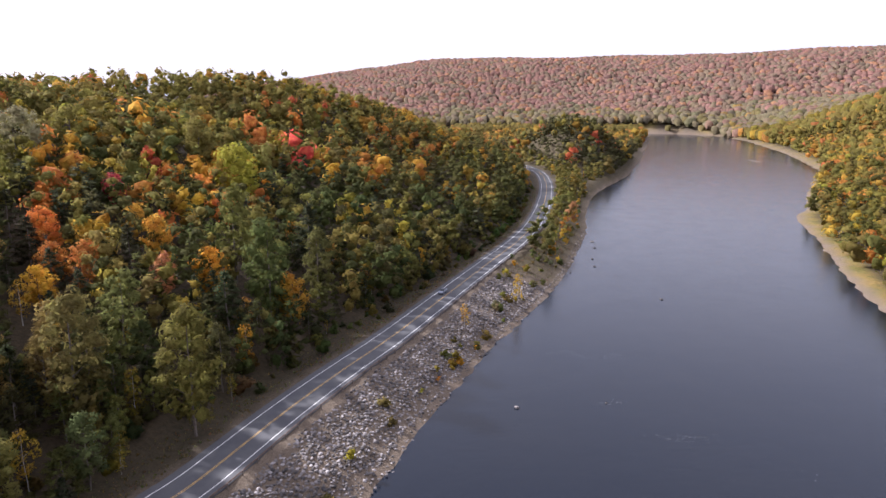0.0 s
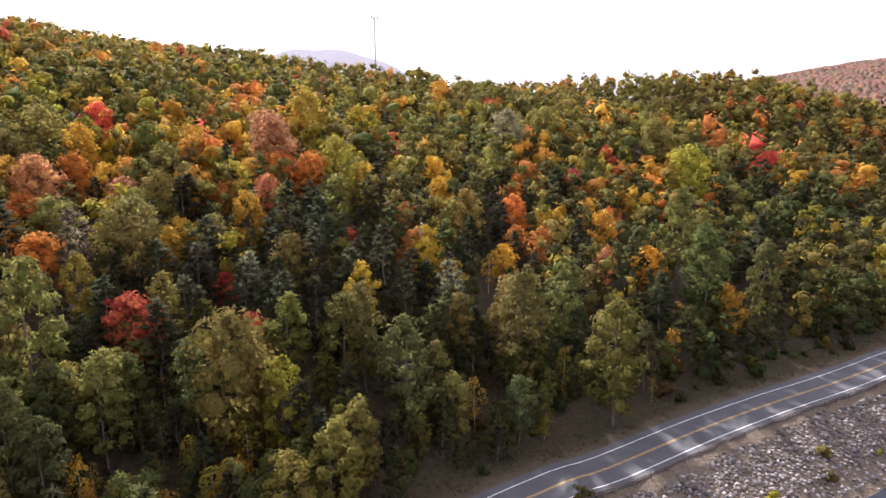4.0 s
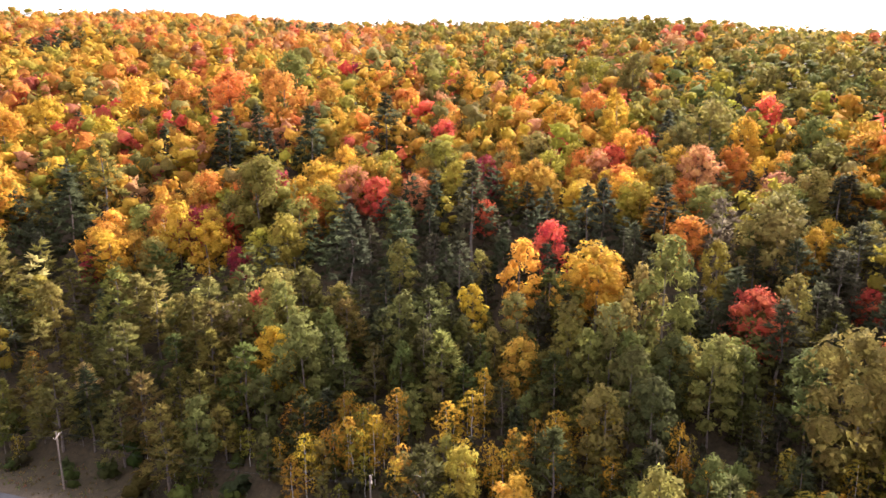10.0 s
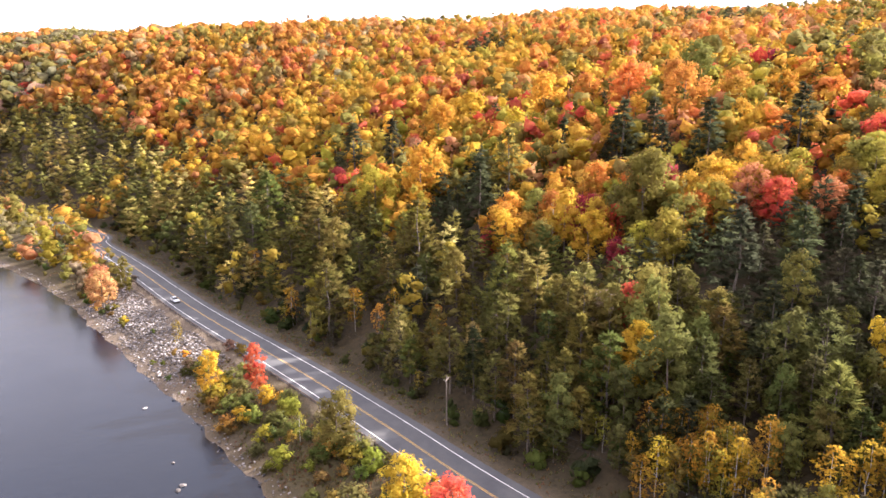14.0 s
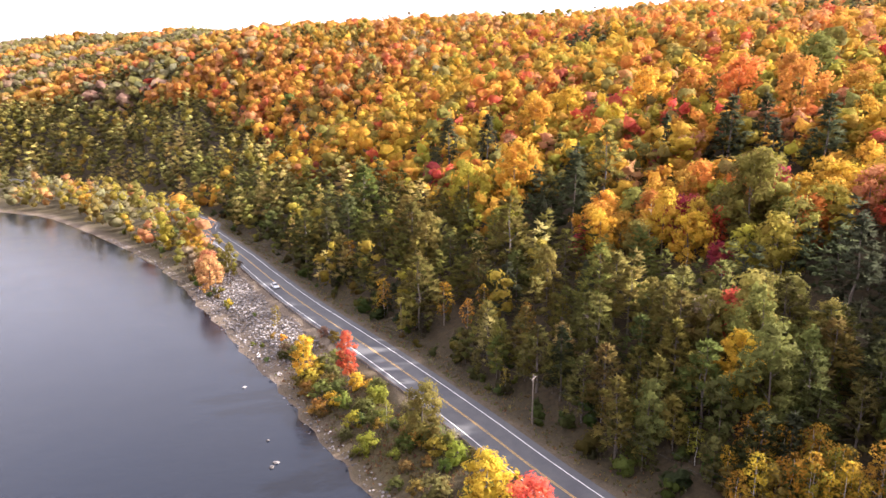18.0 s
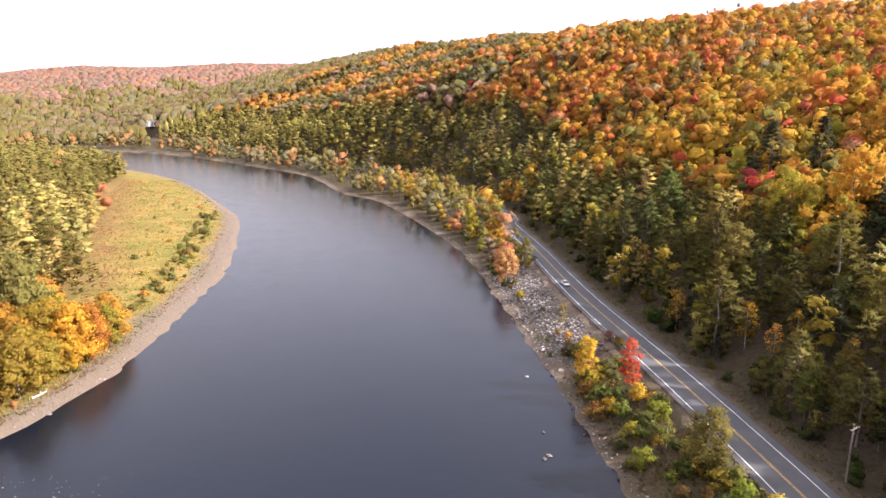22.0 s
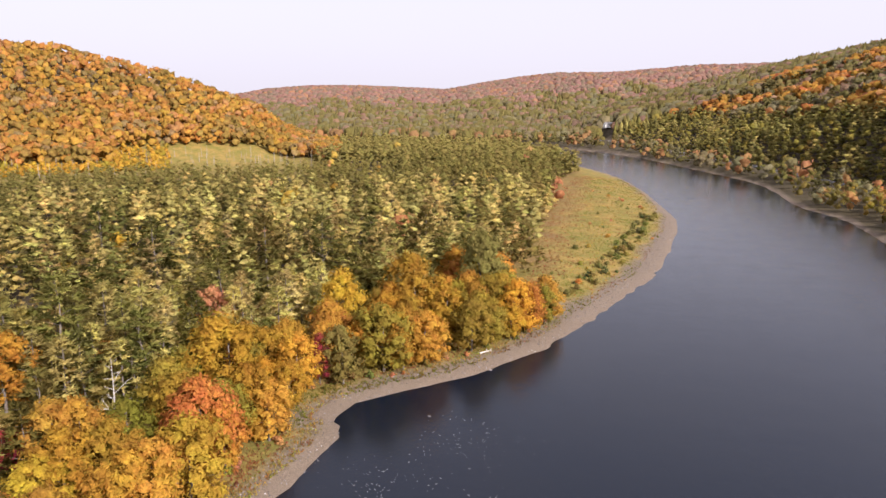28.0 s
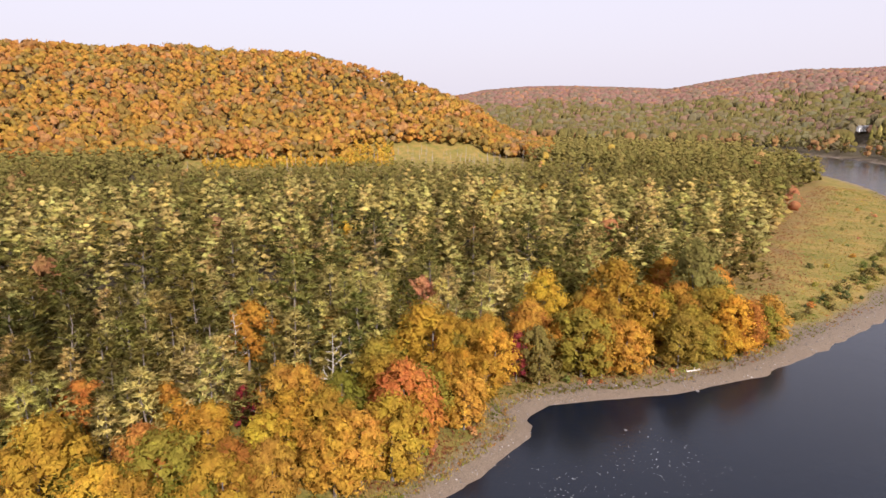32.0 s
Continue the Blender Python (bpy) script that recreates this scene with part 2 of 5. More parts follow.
def lie(x, y):
    """Height of the ground, and how far each place is from the water, the road and which side it is on."""
    x, y = np.asarray(x, float).ravel(), np.asarray(y, float).ravel()
    xw, xe, xr, xc, zc = along(W_LINE, y), along(E_LINE, y), along(ROAD_LINE, y), along(CREST_LINE, y), along(CREST_LINE, y, 2)
    xw = np.where(y < -1228, 5000, xw)
    xe = np.where(y < -1038, 5000, xe)
    dw, de, dr = distance_to(W_LINE, x, y), distance_to(E_LINE, x, y), distance_to(ROAD_LINE, x, y)
    water = (x > xw) & (x < xe) & (y < 1648)
    west = (x <= xw) | (y >= 1648)
    far = np.hypot(x, y)
    az = np.degrees(np.arctan2(-x, y)) % 360
    # the bank up to the road
    bank = 5.7 * (dw / (dw + np.maximum(dr - 5.5, 0.01))) ** 0.85 + 0.25 * rough(x, y, 3.0, 2)
    bank = np.where(dr < 6.5, ROAD_Z - 0.12, np.minimum(bank, ROAD_Z - 0.12))
    # the hill behind the road
    d = np.maximum(xr - x - 14, 0)
    r = d / np.maximum(xr - 14 - xc, 30)
    rounded = np.interp(y, [-900, -500, 110, 300], [1.06, 1.6, 1.6, 1.15])
    hill = ROAD_Z - 0.7 + (zc - ROAD_Z) * np.where(r < 1, 1 - (1 - np.minimum(r, 1)) ** rounded, 1 - 0.06 * ease((r - 1) / 1.5))
    hill = hill + np.clip(d / 60, 0, 1) * 2.2 * rough(x, y, 38.0, 1)
    hill = np.where(dr < 6.5, ROAD_Z - 0.12, ROAD_Z - 0.12 + (hill - ROAD_Z + 0.12) * ease((dr - 6.5) / 6))
    zw = np.where(x < xr, hill, bank)
    zw = zw + 36 * np.exp(-((x - 140) / 60) ** 2 - ((y - 700) / 100) ** 2) * ease((dr - 10) / 30) * ease(dw / 40)
    # the flat on the other side, and its hill
    ze = 0.4 + 2.6 * ease(de / 40) + 2.0 * ease(de / 300) + 0.35 * rough(x, y, 14.0, 3) * ease(de / 25)
    z_hill = np.interp(az, [195, 205, 213, 221, 229, 240, 250, 285, 318, 330, 345], [38, 88, 119, 129, 136, 140, 138, 138, 90, 60, 40])
    start = np.interp(az, [195, 215, 260, 300, 326], [1500, 690, 680, 400, 250])
    ze = ze + (z_hill * ease((far - start) / 520) + 4 * rough(x, y, 70, 4) * ease((far - start) / 300)) * ease(de / 260)
    z = np.where(west, zw, ze)
    # the far ridges up and down the valley
    north = np.interp(az, [0, 1.6, 11, 25, 40, 320, 329, 340, 352, 360], [226, 222, 158, 60, 0, 225, 235, 232, 226, 226])
    z = np.maximum(z, np.where(y > 500, 4 + north * ease((far - 1450) / 1250) + 10 * rough(x, y, 160, 5) * ease((far - 1500) / 600), -9))
    south = np.interp(az, [150, 165, 172, 180, 189, 196, 199, 206, 214, 222], [180, 190, 185, 182, 165, 132, 110, 125, 115, 60])
    z = np.maximum(z, np.where(y < -900, 4 + south * ease((far - 1350) / 1150) + 8 * rough(x, y, 150, 6) * ease((far - 1400) / 600), -9))
    z = z + 13 * np.exp(-((x - 109) / 55) ** 2 - ((y + 1285) / 70) ** 2) * ease((dr - 8) / 30)
    near_bed = np.minimum(dw, de)
    shelf = np.minimum(0.22 * near_bed, 0.9)
    shoal = 2.0 * np.exp(-((x - 372) / 22) ** 2 - ((y - 770) / 60) ** 2)
    z = np.where(water, -np.minimum(0.22 * near_bed, 1.8) + shoal, np.maximum(z * ease(near_bed / 7), shelf))
    return z, water, west, dw, de, dr, xr


def spread(lo, hi, fine_lo, fine_hi, fine, grow):
    """Grid lines: fine between two values, wider and wider beyond."""
    v = list(np.arange(fine_lo, fine_hi + 0.1, fine))
    s = fine
    while v[0] > lo:
        s *= grow
        v.insert(0, v[0] - s)
    s = fine
    while v[-1] < hi:
        s *= grow
        v.append(v[-1] + s)
    return np.array(v)


def mesh_object(name, verts, faces, material, parent=None, label="", attributes=None, flat=True, normals=None):
    """An object from numpy arrays; all the faces have the same number of corners."""
    verts, faces = np.asarray(verts, np.float32), np.asarray(faces, np.int32)
    me = bpy.data.meshes.new(name)
    k = faces.shape[1]
    me.vertices.add(len(verts))
    me.vertices.foreach_set("co", verts.ravel())
    me.loops.add(faces.size)
    me.loops.foreach_set("vertex_index", faces.ravel())
    me.polygons.add(len(faces))
    me.polygons.foreach_set("loop_start", np.arange(0, faces.size, k, dtype=np.int32))
    me.polygons.foreach_set("use_smooth", np.full(len(faces), not flat))
    for key, values in (attributes or {}).items():
        values = np.asarray(values, np.float32)
        if values.ndim == 2:
            a = me.attributes.new(key, "FLOAT_COLOR", "POINT")
            a.data.foreach_set("color", np.c_[values, np.ones(len(values), np.float32)].ravel().astype(np.float32))
        else:
            a = me.attributes.new(key, "FLOAT", "POINT")
            a.data.foreach_set("value", values)
    if normals is not None:
        a = me.attributes.new("custom_normal", "FLOAT_VECTOR", "POINT")
        a.data.foreach_set("vector", np.asarray(normals, np.float32).ravel())
    me.update(calc_edges=True)
    me.materials.append(material)
    ob = new(name, me)
    ob.parent = parent
    if label:
        tagged(ob, label)
    return ob


def part(name, bm, material, parent, label=""):
    me = bpy.data.meshes.new(name)
    bm.to_mesh(me)
    bm.free()
    me.materials.append(material)
    ob = new(name, me)
    ob.parent = parent
    if label:
        tagged(ob, label)
    return ob


# ---------------------------------------------------------------- ground and river
gx = spread(-5200, 5200, -170, 130, 3.2, 1.045)
gy = spread(-5200, 5200, -320, 330, 3.6, 1.04)
GX, GY = np.meshgrid(gx, gy)
gz, g_water, g_west, g_dw, g_de, g_dr, g_xr = lie(GX, GY)
nx, ny = len(gx), len(gy)
idx = np.arange(nx * ny).reshape(ny, nx)
quads = np.stack([idx[:-1, :-1], idx[:-1, 1:], idx[1:, 1:], idx[1:, :-1]], -1).reshape(-1, 4)
px, py = GX.ravel(), GY.ravel()
n1 = rough(px, py, 9.0, 7)
stony = np.maximum(ease((py - 70) / 25) * (1 - ease((py - 215) / 30)), ease((py + 225) / 15) * (1 - ease((py + 130) / 20)))
gravel = np.where(g_west & (px > g_xr), np.maximum(np.where(py < -300, 0.9, 0.35) * (1 - ease((g_dw - 2.5) / 3)), 0.8 * stony), 0)
gravel = np.where(g_dr < 8.2, np.maximum(gravel, 0.4 * (1 - ease((g_dr - 6.6) / 1.4))), gravel)
bar = 3.0 + 7 * np.exp(-((py + 270) / 150) ** 2) + 3 * n1
bar = np.where(py > 60, 1.5 + 1.5 * n1, bar)
gravel = np.where(~g_west, 1 - ease((g_de - bar) / 4), gravel)
gravel = np.where(g_water, 1, gravel)
grass = np.where(~g_west, (1 - ease((g_de - 90) / 30)) * (py < 100), 0)
grass = np.where(~g_west & (py > 100), 0.8 * (1 - ease((g_de - 7) / 5)), grass)
g_far, g_az = np.hypot(px, py), np.degrees(np.arctan2(-px, py)) % 360
grass = np.where(~g_west & (g_far > 600) & (g_far < 830) & (g_az > 207) & (g_az < 242), 1, grass)
grass = np.where(g_west & (px > g_xr), 0.2 + 0.25 * n1, grass)
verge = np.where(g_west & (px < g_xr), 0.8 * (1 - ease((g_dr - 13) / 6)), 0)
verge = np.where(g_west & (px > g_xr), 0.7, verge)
open_to = 9 + 64 * np.exp(-((py + 385) / np.where(py > -385, 165, 260)) ** 2)
rusty = np.where(~g_west & (py < 60) & (g_de < open_to + 25), ease((g_de - 0.74 * open_to - 12 * n1) / 12) * (0.55 + 0.45 * rough(px, py, 5.0, 4)), 0)
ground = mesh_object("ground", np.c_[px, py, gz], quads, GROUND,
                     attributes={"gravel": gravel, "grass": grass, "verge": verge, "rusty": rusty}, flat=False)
tagged(ground, "river valley ground of litter, dry grass and gravel", "ground", kind="structure")

wv = [(-1200, -1400, 0), (1400, -1400, 0), (1400, 1900, 0), (-1200, 1900, 0)]
water = mesh_object("water", wv, [(0, 1, 2, 3)], WATER)
tagged(water, "dark smooth river with faint ripples", "river", kind="structure")


# ---------------------------------------------------------------- road
def ribbon(line, inner, outer, z, thick):
    """A strip along a line between two offsets (metres to the right), as a slab."""
    t = np.gradient(line, axis=0)
    t /= np.linalg.norm(t, axis=1)[:, None]
    n = np.c_[t[:, 1], -t[:, 0]]
    a, b = line + n * inner, line + n * outer
    k = len(line)
    rows = [np.c_[a, np.full(k, z)], np.c_[b, np.full(k, z)], np.c_[b, np.full(k, z - thick)], np.c_[a, np.full(k, z - thick)]]
    v = np.concatenate(rows)
    i = np.arange(k - 1)
    f = []
    for p in range(4):
        q = (p + 1) % 4
        f.append(np.stack([p * k + i, p * k + i + 1, q * k + i + 1, q * k + i], -1))
    return v, np.concatenate(f)


road_near = ROAD_LINE[:, :2]
road = mesh_object("road", *ribbon(road_near, -5.3, 5.3, ROAD_Z, 0.3), ASPHALT)
tagged(road, "two-lane grey asphalt highway along the river", "road", kind="structure")
for off, wide, m, nm in ((-3.65, 0.16, WHITE_LINE, "edge_line"), (3.65, 0.16, WHITE_LINE, "edge_line"),
                         (-0.14, 0.13, YELLOW_LINE, "centre_line"), (0.14, 0.13, YELLOW_LINE, "centre_line")):
    mesh_object(nm, *ribbon(road_near, off - wide / 2, off + wide / 2, ROAD_Z + 0.006, 0.004), m, road)

# ---------------------------------------------------------------- trees
RNG = np.random.default_rng(11)


def unit(v):
    return v / np.maximum(np.linalg.norm(v, axis=-1, keepdims=True), 1e-9)


GOLD_R = (1 + math.sqrt(5)) / 2
ICO_V = unit(np.array([(-1, GOLD_R, 0), (1, GOLD_R, 0), (-1, -GOLD_R, 0), (1, -GOLD_R, 0), (0, -1, GOLD_R), (0, 1, GOLD_R),
                       (0, -1, -GOLD_R), (0, 1, -GOLD_R), (GOLD_R, 0, -1), (GOLD_R, 0, 1), (-GOLD_R, 0, -1), (-GOLD_R, 0, 1)], float))
ICO_F = np.array([(0, 11, 5), (0, 5, 1), (0, 1, 7), (0, 7, 10), (0, 10, 11), (1, 5, 9), (5, 11, 4), (11, 10, 2), (10, 7, 6), (7, 1, 8),
                  (3, 9, 4), (3, 4, 2), (3, 2, 6), (3, 6, 8), (3, 8, 9), (4, 9, 5), (2, 4, 11), (6, 2, 10), (8, 6, 7), (9, 8, 1)])


OCT_V = np.array([(1, 0, 0), (-1, 0, 0), (0, 1, 0), (0, -1, 0), (0, 0, 1), (0, 0, -1)], float)
OCT_F = np.array([(0, 2, 4), (2, 1, 4), (1, 3, 4), (3, 0, 4), (2, 0, 5), (1, 2, 5), (3, 1, 5), (0, 3, 5)])


class Leaves:
    """Gathers the triangles of a crown."""

    def __init__(self):
        self.v, self.f, self.s, self.n = [], [], [], 0

    def add(self, v, f, soft):
        """Corners, faces and the normals that shade them."""
        self.v.append(v)
        self.f.append(np.asarray(f) + self.n)
        self.s.append(unit(soft))
        self.n += len(v)

    def sprays(self, c, normal, size, rng, soft, along_dir=None, slim=0.75):
        """Small pointed sprays of leaves lying along the normal's plane."""
        n = len(c)
        if n == 0:
            return
        t = unit(np.cross(normal, rng.normal(size=(n, 3)))) if along_dir is None else unit(along_dir)
        b = unit(np.cross(normal, t))
        s = (np.asarray(size) * rng.uniform(0.6, 1.4, n))[:, None]
        k = normal * s * rng.uniform(-0.2, 0.35, (n, 1))
        v = np.stack([c - t * s * 0.8 + b * s * slim * 0.5, c - t * s * 0.5 - b * s * slim, c + t * s * 1.1 + k], 1).reshape(-1, 3)
        self.add(v, np.arange(3 * n).reshape(-1, 3), np.repeat(soft, 3, 0) + 0.18 * rng.normal(size=(3 * n, 3)))

    def done(self):
        return np.concatenate(self.v), np.concatenate(self.f), np.concatenate(self.s)


def broadleaf_crown(rng, level, masses, cards, size, height, width, base, open_crown):
    """A crown of many leaf masses, each with sprays standing off it; gaps between them and an uneven outline."""
    out = Leaves()
    lo = height * base
    h = height - lo
    lean = rng.normal(0, 0.05, 2) * width
    middle = np.array([lean[0], lean[1], lo + h * 0.4])
    if level == 4:
        v = ICO_V * rng.uniform(0.8, 1.2, (12, 1)) * np.array([width * 0.6, width * 0.6, height * 0.46])
        out.add(v + np.array([0, 0, height * 0.46]), ICO_F, ICO_V + np.array([0, 0, 1.3]) + rng.normal(0, 0.2, (12, 3)))
        return out.done()
    per = cards // masses
    for i in range(masses):
        u = (i + 0.5) / masses
        z = lo + h * (0.10 + 0.80 * u)
        prof = math.sqrt(max(0.05, 1 - (2 * u - 0.85) ** 2 / 1.4))
        a = i * 2.39996 + rng.uniform(-0.5, 0.5)
        rad = width / 2 * prof * rng.uniform(0.3, 0.8 if masses > 5 else 0.5) * (0.35 if u > 0.93 else 1)
        c = np.array([math.cos(a) * rad + lean[0] * u, math.sin(a) * rad + lean[1] * u, z])
        br = width * 0.60 / masses ** 0.38 * rng.uniform(0.7, 1.25)
        if not open_crown:
            full = (0.60, 0.72, 0.74, 0.74)[level]
            v = ICO_V * rng.uniform(0.6, 1.3, (12, 1)) * br * full * np.array([1, 1, 0.82])
            soft = 0.6 * ICO_V + 0.5 * unit((c + v - middle) / np.array([width, width, h])) + np.array([0, 0, 0.7 if level == 3 else 0.15])
            out.add(c + v, ICO_F, soft + rng.normal(0, 0.3, (12, 3)))
        d = unit(rng.normal(size=(per, 3)) + np.array([math.cos(a) * 0.45, math.sin(a) * 0.45, 0.5]))
        shell = rng.uniform(0.70, 1.12, (per, 1)) if level == 0 else rng.uniform(0.74, 1.05, (per, 1))
        cc = c + d * shell * br * np.array([1, 1, 0.86])
        flat_n = unit(d + rng.normal(0, 0.45, (per, 3)) + np.array([0, 0, 0.3]))
        whole = unit((cc - middle) / np.array([width, width, h]))
        out.sprays(cc, flat_n, size, rng, 0.6 * d + 0.4 * whole + 0.2 * flat_n + np.array([0, 0, 0.1]))
    return out.done()


def skirts(out, rng, height, width, base, count, sides, droop=0.28, pointed=1.0):
    """Ragged cones, one above another, that make the inside of a conifer."""
    for k in range(count):
        u = k / count
        z0 = height * (base + (1 - base) * u)
        z1 = min(z0 + height * (1 - base) / count * 1.9, height * 0.96)
        r = width / 2 * (1 - u) ** pointed * rng.uniform(0.85, 1.1)
        n = sides * 2
        ang = np.arange(n) * 6.283 / n + rng.uniform(0, 6)
        rr = r * np.where(np.arange(n) % 2 == 0, rng.uniform(0.8, 1.2, n), rng.uniform(0.45, 0.7, n))
        ring = np.c_[np.cos(ang) * rr, np.sin(ang) * rr, z0 - droop * rr + rng.normal(0, 0.15, n)]
        v = np.concatenate([ring, [[rng.normal(0, 0.1), rng.normal(0, 0.1), z1]]])
        i = np.arange(n)
        soft = np.concatenate([np.c_[np.cos(ang), np.sin(ang), np.full(n, 0.35)], [[0, 0, 1]]])
        out.add(v, np.stack([i, (i + 1) % n, np.full(n, n)], -1), soft)


def conifer_crown(rng, masses, per, size, height, width, pointed, rise, thick):
    """Plumes of needles at the ends of the boughs, flatter than wide, shorter towards the tip, with gaps between them."""
    out = Leaves()
    grow = (34 / masses) ** 0.42
    middle, span = np.array([0, 0, height * 0.45]), np.array([width, width, height])
    for i in range(masses):
        u = (i + rng.uniform(0.1, 0.9)) / masses
        a = i * 2.39996 + rng.uniform(-0.5, 0.5)
        reach = width / 2 * (1 - u) ** pointed * rng.uniform(0.35, 0.95) / grow ** 0.4
        c = np.array([math.cos(a) * reach, math.sin(a) * reach, height * (0.17 + 0.76 * u) + rise * reach])
        br = width * 0.155 * (1.25 - 0.75 * u) * grow * rng.uniform(0.8, 1.25)
        flat = np.array([1, 1, thick])
        inner = c + OCT_V * rng.uniform(0.5, 1.0, (6, 1)) * br * (0.66 if masses > 12 else 0.9) * flat
        out.add(inner, OCT_F, 0.3 * OCT_V + unit((inner - middle) / span) + np.array([0, 0, 0.6]))
        d = unit(rng.normal(size=(per, 3)) + np.array([math.cos(a) * 0.7, math.sin(a) * 0.7, 0.45]))
        at = c + d * rng.uniform(0.45, 1.0, (per, 1)) * br * flat
        t = d * flat + np.array([math.cos(a) * 0.3, math.sin(a) * 0.3, rise])
        nrm = unit(np.cross(t, rng.normal(size=(per, 3))) + np.array([0, 0, 0.3]))
        out.sprays(at, nrm, size, rng, 0.3 * d + unit((at - middle) / span) + np.array([0, 0, 0.6]), t, 0.42)
    return out.done()


def trunk_mesh(height, r0, r1, sides=7, limbs=0, limb_len=2.5, rng=None, start=0.35):
    """A tapered, slightly bent trunk, with limbs if wanted."""
    rng = rng or RNG
    v, f = [], []

    def tube(p0, p1, a, b, n, rings=3):
        d = unit(np.array(p1, float) - p0)
        s = unit(np.cross(d, [0.3, 0.9, 0.2]))
        w = np.cross(d, s)
        first = len(v)
        for k in range(rings + 1):
            t = k / rings
            c = np.array(p0) * (1 - t) + np.array(p1) * t
            if 0 < k < rings:
                c = c + rng.normal(0, 0.012, 3) * np.linalg.norm(np.array(p1) - p0)
            rad = a * (1 - t) + b * t
            for j in range(n):
                g = 6.283 * j / n
                v.append(c + (s * math.cos(g) + w * math.sin(g)) * rad)
        for k in range(rings):
            for j in range(n):
                q = first + k * n
                f.append((q + j, q + (j + 1) % n, q + n + (j + 1) % n, q + n + j))

    tube(np.array([0, 0, -0.6]), np.array([0, 0, height]), r0, r1, sides, 4)
    for i in range(limbs):
        u = start + (0.92 - start) * i / max(1, limbs - 1)
        a = i * 2.4
        p = np.array([0, 0, height * u])
        e = p + np.array([math.cos(a), math.sin(a), 0.55]) * limb_len * (1.15 - u) * rng.uniform(0.7, 1.2)
        tube(p, e, r0 * 0.35 * (1.1 - u) + 0.02, 0.02, 4, 2)
    return np.array(v), np.array(f)


# height, width and height of the lowest leaves of the broad-leaved kinds
BROAD = {"maple": (16, 11.6, 0.08), "aspen": (19, 8.4, 0.08), "birch": (13, 5.2, 0.16), "oak": (16, 13.5, 0.04), "bush": (3.0, 3.6, 0.0)}
DETAIL = [(26, 1240, 0.42), (6, 108, 0.74), (3, 39, 1.05), (2, 8, 1.5), (0, 0, 0)]      # leaf masses, sprays, size of a spray


def make_crown(kind, rng, level):
    m, cards, size = DETAIL[level]
    if kind in BROAD:
        h, w, base = BROAD[kind]
        if level == 1 and kind == "oak":
            m, cards, size = 16, 300, 0.6
        if level == 0 and kind == "oak":
            m, cards, size = 40, 2080, 0.42
        if kind == "bush":
            m, cards, size = (9, 250, 0.24) if level == 0 else (3, 24, 0.46)
            level = min(level, 1)
        if level == 0 and kind == "birch":
            m, cards, size = 16, 520, 0.30
        return broadleaf_crown(rng, level, m, cards, size, h, w, base, kind == "birch" and level == 0)
    if level == 4:
        out = Leaves()
        skirts(out, rng, 16.5, 9.0, 0.1, 2, 4, 0.12, 0.7)
        return out.done()
    m, per, size = ((36, 30, 0.56), (16, 13, 0.80), (8, 9, 1.1), (5, 4, 1.6))[level]
    if kind == "spruce":
        return conifer_crown(rng, m, per, size, 16.4, 9.6, 0.85, -0.12, 0.5)
    return conifer_crown(rng, m, per, size, 17.5, 10.8, 0.62, 0.16, 0.55)


KINDS = ("maple", "aspen", "birch", "oak", "spruce", "pine", "bush")
NAMES = {"maple": "maple_tree", "aspen": "aspen_tree", "birch": "birch_tree", "oak": "oak_tree", "spruce": "spruce_tree", "pine": "pine_tree", "bush": "bush"}
TRUNK = {"maple": (13, 0.24, 0.06), "aspen": (16, 0.2, 0.05), "birch": (11.5, 0.12, 0.03), "oak": (11, 0.34, 0.08),
         "spruce": (16.2, 0.26, 0.03), "pine": (16.4, 0.27, 0.03), "bush": (1.6, 0.05, 0.02)}
BOUGHS = {"maple": (7, 4.0), "aspen": (6, 2.6), "birch": (5, 1.8), "oak": (8, 5.5), "spruce": (0, 0), "pine": (9, 3.6), "bush": (5, 1.2)}

near_models = defaultdict(list)


def near_model(kind):
    for i in range(4):
        rng = np.random.default_rng(100 + i * 7 + 31 * KINDS.index(kind))
        near_models[kind].append((make_crown(kind, rng, 0), trunk_mesh(*TRUNK[kind], 6, *BOUGHS[kind], rng)))


meshes = {}


def near_meshes(kind, i):
    """The shared trunk and crown meshes of a near tree."""
    if (kind, i) not in meshes:
        (v, f, soft), (tv, tf) = near_models[kind][i]
        crown = mesh_object("crown", v, f, LEAF, flat=False, normals=soft)
        trunk = mesh_object("trunk", tv, tf, BIRCH_BARK if kind == "birch" else BARK, flat=False)
        meshes[kind, i] = (trunk.data, crown.data)
        bpy.data.objects.remove(crown)
        bpy.data.objects.remove(trunk)
    return meshes[kind, i]


def tree(kind, x, y, z, scale, tint, label, variant=0, wide=1.0, group=""):
    t, c = near_meshes(kind, variant % 4)
    root = new(NAMES[kind])
    root.matrix_basis = Matrix.LocRotScale((x, y, z), Euler((0, 0, (x * 7.3 + y * 3.1) % 6.28)), (scale * wide, scale * wide, scale))
    trunk = new("trunk", t)
    crown = new("crown", c)
    trunk.parent = crown.parent = root
    crown.color = (*tint, 1)
    tagged(root, label, "bush" if kind == "bush" else "tree", group)
    return root


for kind in KINDS:
    near_model(kind)

